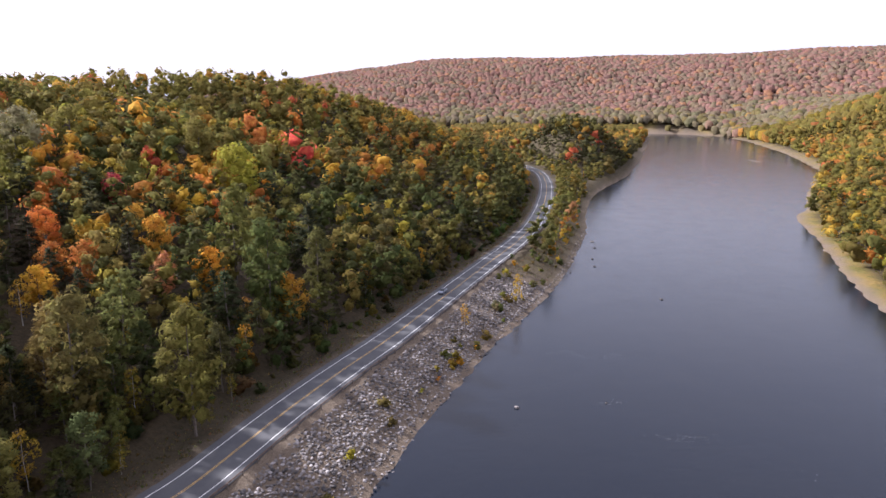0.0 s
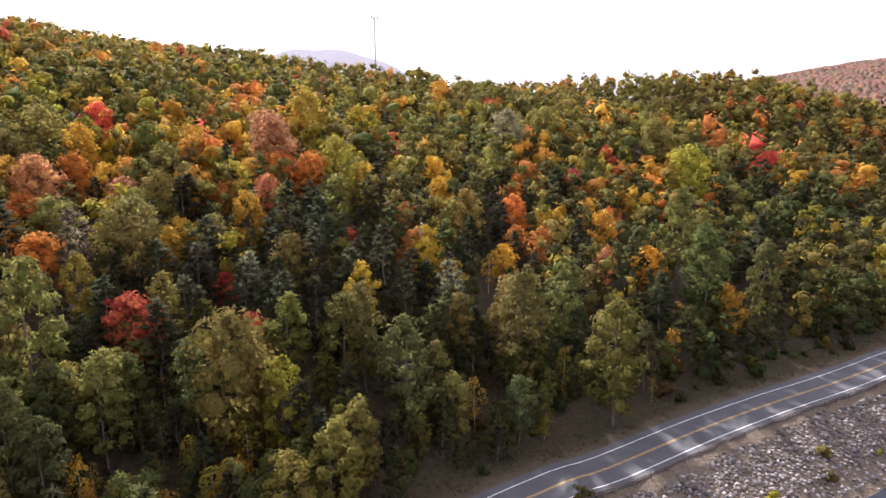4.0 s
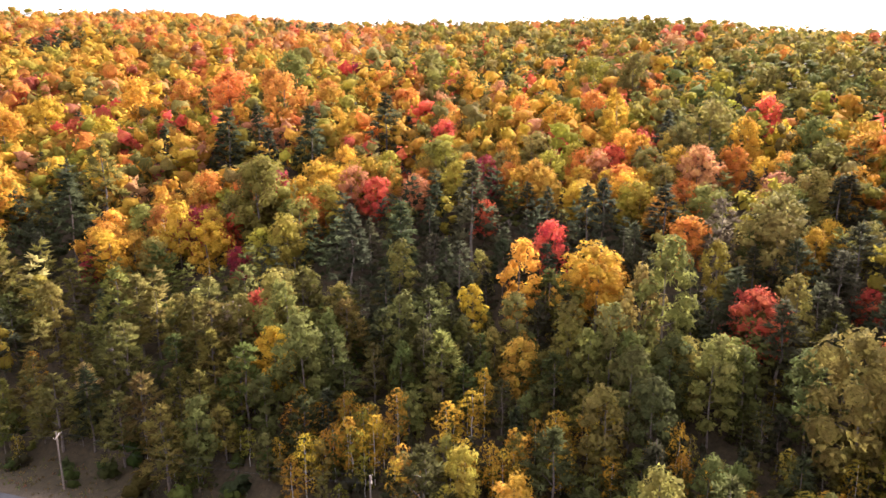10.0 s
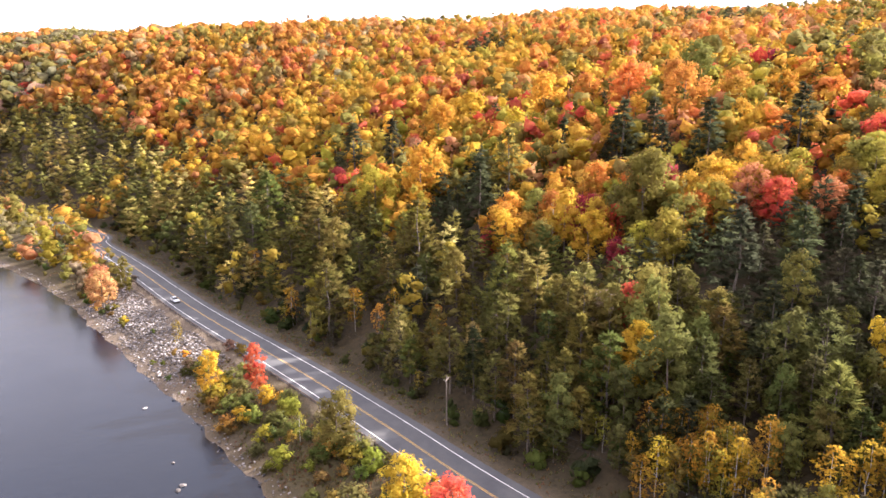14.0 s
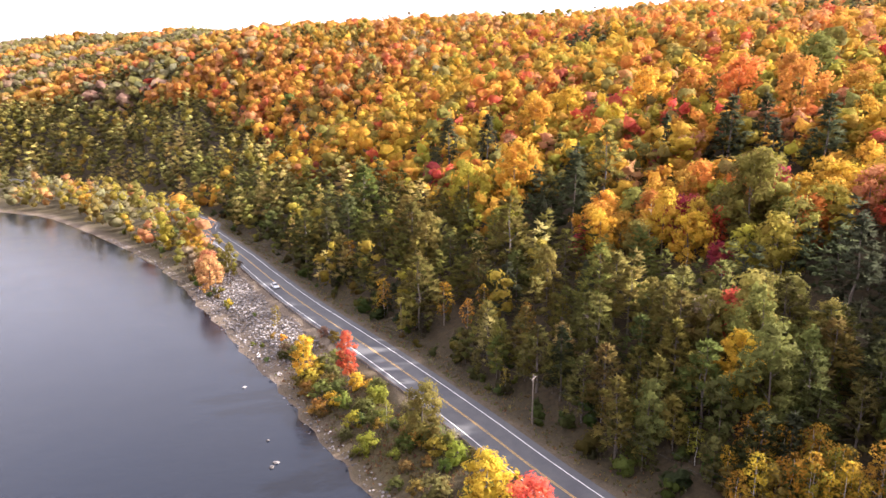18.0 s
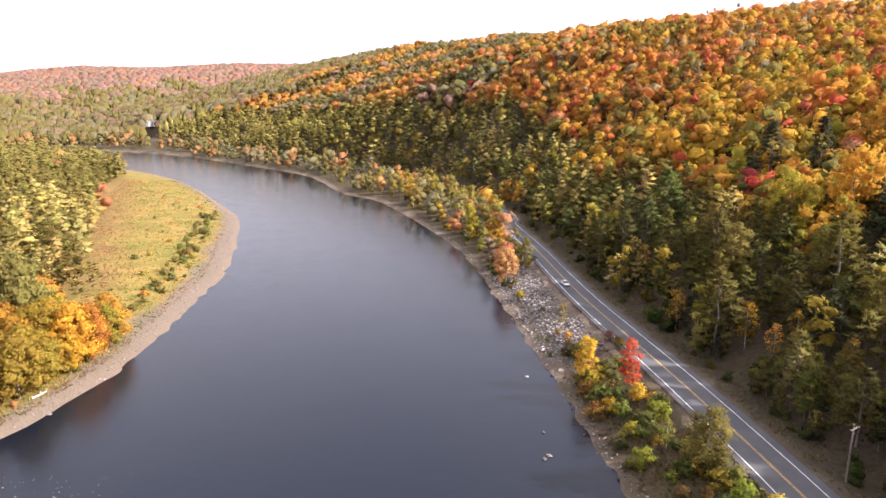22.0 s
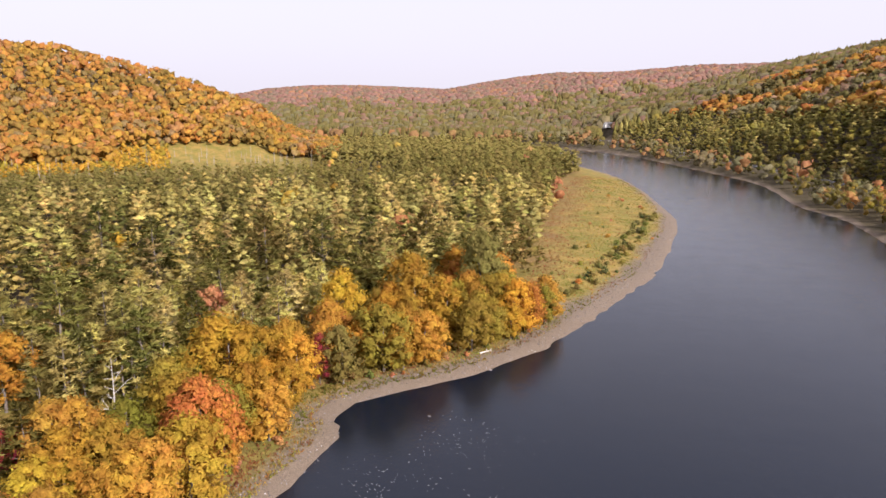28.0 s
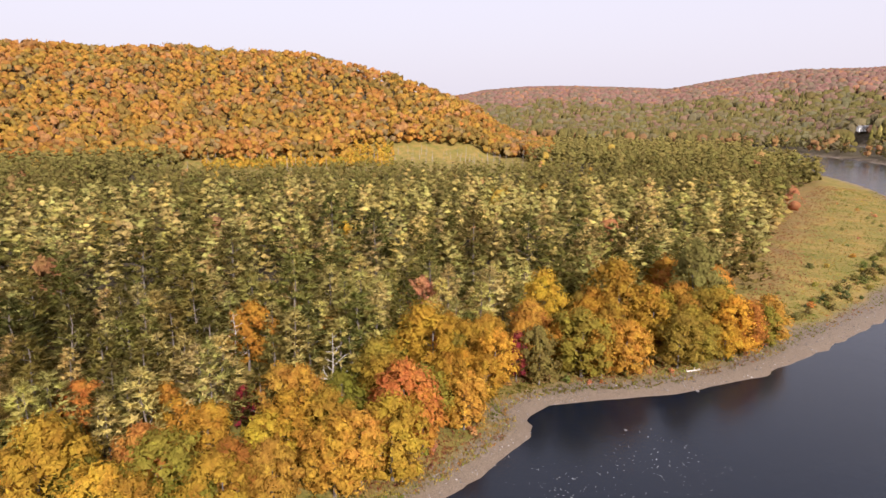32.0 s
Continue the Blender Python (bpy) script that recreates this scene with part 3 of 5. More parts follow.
# leaf colours; haze and misty have the distance haze painted in
TINTS = {
    "dark": (0.098, 0.108, 0.050), "green": (0.185, 0.195, 0.050), "olive": (0.27, 0.245, 0.058), "lime": (0.40, 0.34, 0.048),
    "gold": (0.70, 0.44, 0.050), "amber": (0.66, 0.40, 0.055), "orange": (0.72, 0.30, 0.060), "rust": (0.62, 0.27, 0.055),
    "red": (0.72, 0.155, 0.075), "crimson": (0.38, 0.065, 0.065), "salmon": (0.64, 0.33, 0.135), "sage": (0.31, 0.30, 0.16),
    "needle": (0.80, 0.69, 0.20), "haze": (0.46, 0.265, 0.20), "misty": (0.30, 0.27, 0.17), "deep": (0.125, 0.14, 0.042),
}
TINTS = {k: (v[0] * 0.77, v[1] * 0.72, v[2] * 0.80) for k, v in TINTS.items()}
WORDS = {"dark": "dark green", "green": "green", "olive": "olive green", "lime": "yellow-green", "gold": "golden yellow", "amber": "amber",
         "orange": "bright orange", "rust": "rusty brown", "red": "bright red", "crimson": "deep crimson", "salmon": "pale orange-red", "sage": "grey-green", "needle": "olive green", "haze": "haze-paled pink", "misty": "haze-paled green", "deep": "deep green"}
MIX = {  # kind, colour and weight of what grows in each wood
    "pinewood": [("pine", "needle", 4), ("pine", "olive", 4), ("pine", "green", 2.5), ("aspen", "lime", 1.2), ("birch", "gold", 0.6), ("spruce", "dark", 0.7), ("pine", "deep", 0.8)],
    # edge and shade: dark greens, deepened further to stand for shade
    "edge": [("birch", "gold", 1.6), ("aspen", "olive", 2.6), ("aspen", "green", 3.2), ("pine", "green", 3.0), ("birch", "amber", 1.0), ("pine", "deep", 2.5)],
    "shade": [("aspen", "deep", 4), ("pine", "deep", 2.4), ("aspen", "olive", 1.6), ("spruce", "dark", 2.4), ("birch", "gold", 0.9), ("aspen", "lime", 0.9), ("maple", "amber", 0.4)],
    "darkwood": [("spruce", "dark", 6), ("pine", "dark", 4), ("pine", "green", 1), ("maple", "olive", 1.2), ("aspen", "lime", 0.6), ("maple", "gold", 0.5), ("maple", "red", 0.3), ("aspen", "olive", 0.6)],
    "maples": [("maple", "gold", 6), ("maple", "lime", 2.6), ("maple", "amber", 3.4), ("maple", "olive", 2.6), ("maple", "orange", 1.5), ("maple", "red", 0.8), ("maple", "crimson", 0.3), ("spruce", "dark", 0.8), ("maple", "salmon", 1.2)],
    "greens": [("aspen", "olive", 4), ("maple", "olive", 3), ("aspen", "lime", 2), ("pine", "green", 2), ("maple", "gold", 1.4), ("maple", "amber", 1), ("maple", "orange", 0.9), ("maple", "red", 0.5), ("maple", "salmon", 0.6), ("spruce", "dark", 1.5)],
    "upland": [("maple", "olive", 5), ("aspen", "olive", 4), ("maple", "green", 2), ("aspen", "lime", 1.6), ("pine", "green", 3), ("spruce", "dark", 2), ("maple", "gold", 0.8), ("maple", "amber", 0.8), ("maple", "orange", 0.9), ("maple", "red", 0.2)],
    "mixed": [("aspen", "deep", 3), ("maple", "rust", 1.0), ("aspen", "olive", 2.5), ("spruce", "dark", 2.5), ("pine", "deep", 2), ("maple", "gold", 0.9), ("maple", "amber", 0.7), ("maple", "orange", 0.7)],
    "riverside": [("aspen", "lime", 3.5), ("maple", "amber", 1), ("maple", "salmon", 1.2), ("aspen", "olive", 4), ("maple", "sage", 2), ("aspen", "gold", 1)],
    "farbank": [("pine", "green", 3), ("maple", "salmon", 2), ("aspen", "olive", 3), ("pine", "deep", 2), ("maple", "sage", 1.5)],
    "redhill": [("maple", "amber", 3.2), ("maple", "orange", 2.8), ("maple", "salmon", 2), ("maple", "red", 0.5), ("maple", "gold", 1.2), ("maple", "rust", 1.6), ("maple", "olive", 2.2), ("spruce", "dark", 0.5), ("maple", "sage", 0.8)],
    "flatpine": [("pine", "needle", 9), ("pine", "olive", 5), ("maple", "salmon", 0.12), ("maple", "gold", 0.12)],
    "scrub": [("bush", "gold", 3), ("bush", "lime", 1.5), ("bush", "amber", 1)],
    "oaks": [("oak", "gold", 3), ("oak", "amber", 3), ("oak", "lime", 2), ("oak", "rust", 1.2)],
    "easthill": [("maple", "amber", 4), ("maple", "gold", 2), ("maple", "olive", 4.5), ("maple", "sage", 1.2), ("maple", "rust", 3), ("maple", "orange", 1.0), ("maple", "salmon", 2.5)],
    # southgreens and the far woods below carry haze in their leaf colours
    "southgreens": [("pine", "olive", 3), ("maple", "sage", 2), ("maple", "olive", 3), ("maple", "haze", 1.6), ("pine", "green", 1)],
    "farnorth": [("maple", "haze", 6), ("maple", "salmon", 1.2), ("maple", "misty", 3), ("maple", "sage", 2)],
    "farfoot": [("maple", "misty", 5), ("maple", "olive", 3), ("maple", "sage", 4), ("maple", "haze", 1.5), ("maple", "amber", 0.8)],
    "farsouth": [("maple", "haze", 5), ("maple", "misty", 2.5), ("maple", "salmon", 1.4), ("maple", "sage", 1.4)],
}


def meadow_width(y):
    """How far the open meadow across the river reaches back from the water."""
    return 9 + 64 * math.exp(-((y + 385) / (165 if y > -385 else 260)) ** 2)


def wood_at(x, y, west, dw, de, dr, xr):
    """Which wood grows at a place, from the lie of the land; empty where no trees stand."""
    far = math.hypot(x, y)
    n = float(rough(np.array([x]), np.array([y]), 45.0, 9)[0])
    if west and -1250 < y < 1600:
        if x > xr:
            if y > 560 and dw > 6 and dr > 12:
                return "darkwood" if y < 900 else "mixed"
            if y < -222 and dw > 5 and dr > 7:
                return "riverside" if y > -480 else "farbank"
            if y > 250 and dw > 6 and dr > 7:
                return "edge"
            return ""
        d = xr - x
        clear = 13 if y > 60 or y < -20 else 10
        if y > 230:
            clear = 16
        if d < clear + 3 * n or dr < clear - 2:
            return ""
        if y > 560:
            return "mixed"
        if y > 105:
            return "shade" if d < 60 else "mixed" if d < 110 + 40 * n else ("upland" if n > -0.45 else "greens")
        if y > 55:
            return "shade" if d < 45 else ("darkwood" if d < 95 + 20 * n else ("maples" if d < 200 and n < -0.4 else "greens" if n < 0 else "upland"))
        if y > -45:
            if d < 48:
                return "edge" if n > -0.1 else "shade"
            if d < 84 + 22 * n:
                return "darkwood"
            return "maples" if d < 175 + 40 * n else "greens"
        if y > -330:
            deep = 48 + (y + 330) * 0.05
            if d < deep + 14 * n:
                return "pinewood"
            if n < -0.66:
                return "darkwood"
            return "maples" if d < 260 else ("redhill" if n > -0.35 else "greens")
        deep = 70 + 0.05 * (-330 - y)
        if d < deep + 20 * n:
            return "pinewood" if n > -0.5 else "greens"
        if y > -560:
            return "redhill" if n > -0.6 else "greens"
        return "redhill" if n > 0.05 else "southgreens"
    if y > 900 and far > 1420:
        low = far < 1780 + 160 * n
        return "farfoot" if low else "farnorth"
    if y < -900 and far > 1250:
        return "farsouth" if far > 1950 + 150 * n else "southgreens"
    az = math.degrees(math.atan2(-x, y)) % 360
    if y > 60:
        return "" if de < 5 + 3 * n else ("upland" if n < 0.4 else "mixed")
    meadow = meadow_width(y) + 4 * n
    if y > -190:
        meadow = 9 + 2 * n
    if de < meadow:
        return ""
    if y > -205 and de < meadow + 22:
        return "oaks"
    if far > (800 if 210 < az < 226 else 740) and az > 208:
        return "easthill"
    if far > 690 and 222 < az < 238:
        return "scrub"
    if far > 640 and 210 < az < 240:
        return ""
    return "flatpine"


def jitter(x0, x1, y0, y1, step, seed):
    rng = np.random.default_rng(seed)
    xs, ys = np.meshgrid(np.arange(x0, x1, step), np.arange(y0, y1, step))
    xs = xs + rng.uniform(-0.45, 0.45, xs.shape) * step
    ys = ys + rng.uniform(-0.45, 0.45, ys.shape) * step
    return xs.ravel(), ys.ravel()


def in_sector(x, y, lo, hi):
    """Bearings, degrees to the left of +y, that open on the valley; lo may be negative."""
    a = np.degrees(np.arctan2(-x, y))
    a = np.where(a < lo, a + 360, a)
    return (a >= lo) & (a <= hi)


# trees that stand out, wood by wood: kind, colour, x, y, scale
# slope aspens are set a tint darker too, standing for shade
SLOPE_TREES_A = [
    ("aspen", "deep", -34, 169, 1.30), ("spruce", "dark", -40, 189, 1.46), ("maple", "red", -66, 303, 1.41), ("maple", "orange", -84, 377, 1.10),
    ("aspen", "deep", -43, 154, 1.54), ("maple", "orange", -89, 312, 1.47), ("maple", "lime", -73, 230, 1.60), ("aspen", "green", -57, 172, 1.53),
    ("spruce", "dark", -50, 142, 1.09), ("maple", "gold", -59, 158, 0.92), ("maple", "olive", -97, 258, 1.46), ("aspen", "olive", -45, 107, 1.41),
    ("aspen", "salmon", -68, 151, 0.71), ("maple", "amber", -124, 268, 1.34), ("spruce", "dark", -77, 154, 1.05), ("maple", "crimson", -103, 202, 0.86),
    ("birch", "lime", -55, 106, 0.95), ("aspen", "green", -62, 119, 1.23), ("maple", "olive", -139, 244, 1.28), ("maple", "orange", -121, 211, 0.92),
    ("aspen", "green", -62, 101, 1.42), ("maple", "red", -231, 362, 0.98), ("maple", "sage", -141, 215, 1.46), ("aspen", "olive", -69, 104, 0.76),
    ("birch", "gold", -62, 86, 0.84), ("maple", "olive", -102, 136, 1.11), ("spruce", "dark", -69, 91, 0.68), ("pine", "sage", -80, 102, 1.07),
    ("maple", "amber", -199, 248, 1.21), ("maple", "crimson", -205, 227, 0.81),
]
SLOPE_TREES_B = [
    ("aspen", "deep", -68, 75, 1.26), ("maple", "amber", -225, 233, 0.98), ("spruce", "dark", -94, 97, 1.28), ("aspen", "gold", -92, 89, 0.83),
    ("aspen", "green", -80, 77, 1.17), ("maple", "red", -113, 106, 0.48), ("maple", "lime", -136, 124, 1.33), ("aspen", "green", -81, 73, 1.09),
    ("maple", "salmon", -232, 202, 1.05), ("spruce", "dark", -109, 93, 1.27), ("maple", "lime", -171, 143, 1.52), ("spruce", "dark", -102, 85, 1.20),
    ("spruce", "dark", -116, 90, 1.37), ("aspen", "olive", -89, 67, 0.98), ("maple", "salmon", -155, 116, 1.47), ("maple", "salmon", -165, 121, 1.32),
    ("maple", "amber", -218, 151, 0.90), ("maple", "gold", -127, 87, 1.00), ("pine", "sage", -109, 74, 0.79), ("maple", "olive", -82, 52, 1.58),
    ("maple", "red", -113, 71, 0.52), ("maple", "orange", -195, 121, 0.87), ("maple", "orange", -223, 138, 0.79), ("maple", "olive", -129, 78, 0.75),
    ("maple", "orange", -166, 100, 0.88), ("maple", "amber", -163, 96, 1.00), ("spruce", "dark", -140, 78, 1.04), ("aspen", "gold", -124, 66, 0.78),
    ("maple", "amber", -132, 70, 0.63), ("maple", "crimson", -220, 114, 0.66),
]
SLOPE_TREES_C = [
    ("maple", "green", -175, 89, 1.04), ("spruce", "dark", -99, 49, 1.13), ("maple", "olive", -123, 58, 1.15), ("maple", "olive", -129, 60, 1.25),
    ("maple", "crimson", -163, 75, 0.55), ("maple", "olive", -232, 103, 0.96), ("maple", "red", -196, 86, 1.05), ("maple", "gold", -177, 73, 1.09),
    ("aspen", "olive", -97, 39, 0.82), ("aspen", "olive", -92, 36, 1.01), ("pine", "sage", -130, 50, 1.12), ("maple", "olive", -182, 65, 1.32),
    ("aspen", "olive", -97, 34, 0.81), ("birch", "gold", -84, 29, 0.95), ("maple", "salmon", -160, 55, 1.16), ("maple", "salmon", -166, 56, 0.96),
    ("maple", "amber", -240, 80, 0.86), ("aspen", "deep", -96, 31, 0.91), ("maple", "olive", -177, 55, 1.12), ("aspen", "green", -105, 32, 1.49),
    ("spruce", "dark", -138, 41, 1.21), ("maple", "amber", -253, 75, 0.80), ("aspen", "olive", -109, 30, 1.10), ("maple", "red", -198, 53, 0.54),
    ("maple", "red", -204, 54, 0.45), ("aspen", "deep", -92, 24, 0.98), ("aspen", "green", -98, 25, 0.91), ("spruce", "dark", -130, 33, 1.01),
    ("maple", "gold", -158, 38, 0.86), ("maple", "olive", -251, 60, 1.37),
]
SLOPE_TREES_D = [
    ("birch", "gold", -89, 20, 0.95), ("maple", "red", -205, 46, 0.48), ("aspen", "green", -99, 22, 1.13), ("aspen", "olive", -86, 19, 0.93),
    ("aspen", "gold", -194, 42, 1.25), ("maple", "red", -181, 39, 0.70), ("maple", "red", -177, 38, 0.83), ("spruce", "dark", -143, 29, 1.23),
    ("maple", "gold", -121, 24, 1.06), ("maple", "gold", -117, 23, 1.30), ("aspen", "green", -99, 19, 0.91), ("maple", "orange", -220, 40, 1.02),
    ("maple", "lime", -250, 45, 1.35), ("spruce", "dark", -140, 25, 1.26), ("aspen", "olive", -108, 17, 0.85), ("aspen", "olive", -103, 16, 0.87),
    ("birch", "gold", -88, 12, 0.76), ("maple", "red", -192, 25, 0.47), ("maple", "gold", -206, 26, 1.10), ("maple", "orange", -209, 19, 0.72),
    ("aspen", "amber", -107, 9, 0.60), ("maple", "gold", -303, 23, 1.04), ("aspen", "amber", -121, 9, 1.11), ("maple", "orange", -223, 16, 1.02),
    ("birch", "amber", -85, 6, 0.95), ("maple", "salmon", -248, 10, 0.94), ("maple", "amber", -206, 6, 0.86), ("birch", "amber", -97, 2, 0.81),
    ("birch", "gold", -100, 2, 0.79), ("aspen", "olive", -134, 2, 0.61),
]
SLOPE_TREES_E = [
    ("spruce", "dark", -146, 0, 1.60), ("aspen", "gold", -117, 0, 0.77), ("birch", "gold", -93, 0, 0.94), ("maple", "gold", -252, -2, 1.15),
    ("maple", "orange", -225, -8, 0.85), ("maple", "gold", -347, -13, 0.95), ("birch", "gold", -91, -4, 0.93), ("maple", "red", -203, -9, 0.95),
    ("aspen", "olive", -124, -6, 0.57), ("pine", "green", -103, -5, 0.88), ("pine", "olive", -100, -5, 1.00), ("maple", "olive", -273, -17, 1.25),
    ("maple", "gold", -216, -15, 0.82), ("maple", "orange", -239, -23, 0.91), ("spruce", "dark", -132, -15, 1.50), ("aspen", "olive", -128, -15, 0.97),
    ("aspen", "green", -110, -13, 0.98), ("birch", "amber", -94, -12, 0.95), ("spruce", "dark", -205, -27, 1.53), ("maple", "olive", -291, -42, 1.39),
    ("maple", "red", -167, -25, 0.88), ("maple", "gold", -239, -38, 1.10), ("pine", "green", -104, -17, 0.76), ("birch", "gold", -89, -15, 0.95),
    ("spruce", "dark", -135, -26, 1.36), ("pine", "olive", -112, -23, 0.95), ("maple", "gold", -218, -45, 1.01), ("birch", "gold", -89, -19, 0.95),
    ("maple", "amber", -236, -51, 1.10), ("maple", "orange", -245, -53, 1.14),
]
SLOPE_TREES_F = [
    ("pine", "olive", -115, -25, 0.98), ("spruce", "dark", -192, -48, 1.60), ("maple", "orange", -159, -40, 0.88), ("maple", "olive", -285, -75, 1.60),
    ("maple", "olive", -267, -72, 1.60), ("maple", "orange", -230, -66, 1.54), ("maple", "lime", -145, -43, 1.05), ("maple", "orange", -252, -77, 1.40),
    ("aspen", "olive", -111, -34, 1.14), ("aspen", "olive", -124, -39, 0.87), ("spruce", "dark", -196, -62, 1.15), ("aspen", "olive", -117, -38, 1.07),
    ("maple", "olive", -368, -120, 1.10), ("maple", "gold", -113, -37, 0.58), ("aspen", "gold", -106, -35, 0.87), ("spruce", "dark", -208, -69, 1.32),
    ("maple", "olive", -165, -56, 1.39), ("maple", "olive", -159, -54, 1.60), ("maple", "gold", -224, -81, 1.08), ("maple", "orange", -241, -90, 1.60),
    ("maple", "red", -348, -130, 0.85), ("maple", "crimson", -143, -54, 0.65), ("spruce", "dark", -198, -75, 1.57), ("pine", "green", -99, -38, 1.06),
    ("aspen", "olive", -114, -44, 0.94), ("spruce", "dark", -201, -78, 1.20), ("pine", "olive", -102, -40, 0.80), ("aspen", "sage", -118, -47, 0.72),
    ("maple", "gold", -276, -110, 1.35), ("maple", "red", -167, -69, 0.50),
]
SLOPE_TREES_G = [
    ("maple", "orange", -175, -73, 1.01), ("maple", "crimson", -162, -68, 0.81), ("pine", "olive", -111, -48, 1.06), ("pine", "olive", -120, -52, 1.02),
    ("maple", "orange", -255, -112, 1.27), ("maple", "crimson", -286, -128, 0.71), ("maple", "orange", -343, -156, 1.10), ("pine", "olive", -115, -53, 1.00),
    ("pine", "green", -108, -50, 0.84), ("maple", "gold", -152, -72, 1.16), ("spruce", "dark", -206, -99, 1.10), ("maple", "crimson", -196, -97, 0.60),
    ("pine", "olive", -100, -50, 0.81), ("maple", "gold", -249, -130, 1.49), ("maple", "orange", -287, -157, 1.49), ("pine", "olive", -121, -67, 1.07),
    ("maple", "gold", -372, -214, 1.10), ("maple", "gold", -218, -126, 1.15), ("pine", "olive", -106, -62, 1.08), ("pine", "olive", -170, -100, 1.60),
    ("pine", "olive", -119, -70, 1.25), ("maple", "olive", -260, -154, 1.37), ("pine", "green", -95, -58, 0.81), ("maple", "crimson", -146, -90, 0.74),
    ("maple", "red", -232, -144, 0.83), ("maple", "red", -239, -149, 0.68), ("spruce", "dark", -156, -101, 1.60), ("pine", "olive", -136, -90, 0.84),
    ("maple", "gold", -236, -158, 1.29), ("maple", "gold", -325, -219, 1.10),
]
SLOPE_TREES_H = [
    ("maple", "orange", -280, -194, 1.10), ("aspen", "olive", -121, -85, 0.99), ("maple", "orange", -258, -184, 1.20), ("maple", "gold", -215, -159, 1.42),
    ("maple", "gold", -230, -171, 1.31), ("birch", "gold", -111, -83, 0.84), ("maple", "orange", -289, -220, 1.10), ("pine", "green", -125, -97, 0.82),
    ("maple", "gold", -164, -129, 1.59), ("pine", "olive", -132, -105, 1.44), ("maple", "red", -208, -166, 0.81), ("maple", "salmon", -200, -161, 0.90),
    ("pine", "olive", -139, -116, 1.00), ("spruce", "dark", -189, -162, 1.60), ("birch", "gold", -116, -100, 0.80), ("maple", "orange", -243, -211, 1.46),
    ("pine", "olive", -123, -108, 0.85), ("maple", "orange", -257, -226, 1.10), ("maple", "amber", -165, -147, 1.01), ("maple", "lime", -155, -141, 1.36),
    ("birch", "amber", -111, -101, 0.74), ("pine", "olive", -149, -138, 1.03), ("pine", "green", -128, -123, 0.92), ("spruce", "dark", -186, -180, 1.60),
    ("maple", "gold", -364, -353, 1.10), ("birch", "gold", -112, -110, 0.94), ("maple", "olive", -289, -284, 1.10), ("maple", "orange", -331, -331, 1.10),
    ("maple", "olive", -213, -213, 1.37), ("maple", "sage", -295, -298, 1.10),
]
SLOPE_TREES_I = [
    ("maple", "orange", -244, -248, 1.10), ("aspen", "olive", -129, -134, 1.11), ("aspen", "olive", -135, -141, 0.87), ("pine", "green", -108, -115, 1.23),
    ("pine", "olive", -122, -131, 0.92), ("pine", "olive", -127, -138, 1.43), ("maple", "gold", -230, -250, 1.10), ("pine", "olive", -139, -153, 1.14),
    ("maple", "orange", -296, -335, 1.10), ("pine", "green", -129, -153, 1.02), ("maple", "olive", -308, -378, 1.10), ("maple", "gold", -195, -243, 1.42),
    ("pine", "green", -151, -190, 1.43), ("birch", "gold", -125, -166, 0.95), ("pine", "deep", -139, -185, 1.18), ("maple", "orange", -259, -348, 1.10),
    ("pine", "deep", -130, -185, 1.19), ("maple", "olive", -217, -309, 1.10), ("maple", "orange", -297, -423, 1.10), ("maple", "red", -278, -423, 1.10),
    ("pine", "green", -127, -195, 1.23), ("maple", "green", -247, -391, 1.10), ("maple", "orange", -283, -466, 1.10), ("pine", "olive", -157, -267, 1.44),
    ("maple", "olive", -271, -477, 1.10), ("maple", "olive", -218, -391, 1.10), ("pine", "green", -169, -313, 1.10), ("maple", "orange", -247, -483, 1.10),
    ("pine", "olive", -181, -365, 1.10), ("maple", "olive", -280, -581, 1.10),
]
SLOPE_TREES_J = [
    ("maple", "orange", -261, -580, 1.10), ("maple", "orange", -282, -692, 1.10), ("maple", "red", -233, -590, 1.10),
]
FLAT_TREES_A = [
    ("oak", "olive", 53, -189, 1.60), ("oak", "amber", 63, -158, 1.50), ("oak", "lime", 62, -135, 1.13), ("oak", "gold", 81, -147, 1.26),
    ("aspen", "crimson", 73, -123, 0.72), ("oak", "olive", 68, -125, 0.94), ("oak", "olive", 91, -129, 0.65), ("oak", "gold", 83, -104, 1.39),
    ("oak", "rust", 74, -84, 1.13), ("oak", "gold", 77, -108, 0.75), ("oak", "amber", 125, -86, 1.10), ("maple", "crimson", 101, -68, 0.61),
    ("oak", "amber", 93, -71, 0.96), ("oak", "gold", 93, -55, 0.87), ("oak", "amber", 73, -65, 0.95), ("oak", "gold", 102, -55, 0.75),
    ("oak", "gold", 85, -61, 0.77), ("maple", "amber", 114, -127, 0.82), ("maple", "rust", 112, -90, 0.59), ("birch", "gold", 182, -152, 0.95),
    ("maple", "salmon", 124, -612, 1.10), ("maple", "salmon", 67, -423, 1.10), ("birch", "gold", 73, -379, 0.95), ("maple", "orange", 118, -105, 0.63),
    ("pine", "olive", 123, -99, 1.60), ("pine", "olive", 133, -78, 1.48), ("pine", "olive", 113, -140, 1.40), ("pine", "olive", 159, -166, 1.57),
    ("pine", "olive", 178, -119, 1.47), ("pine", "olive", 82, -217, 1.58),
]
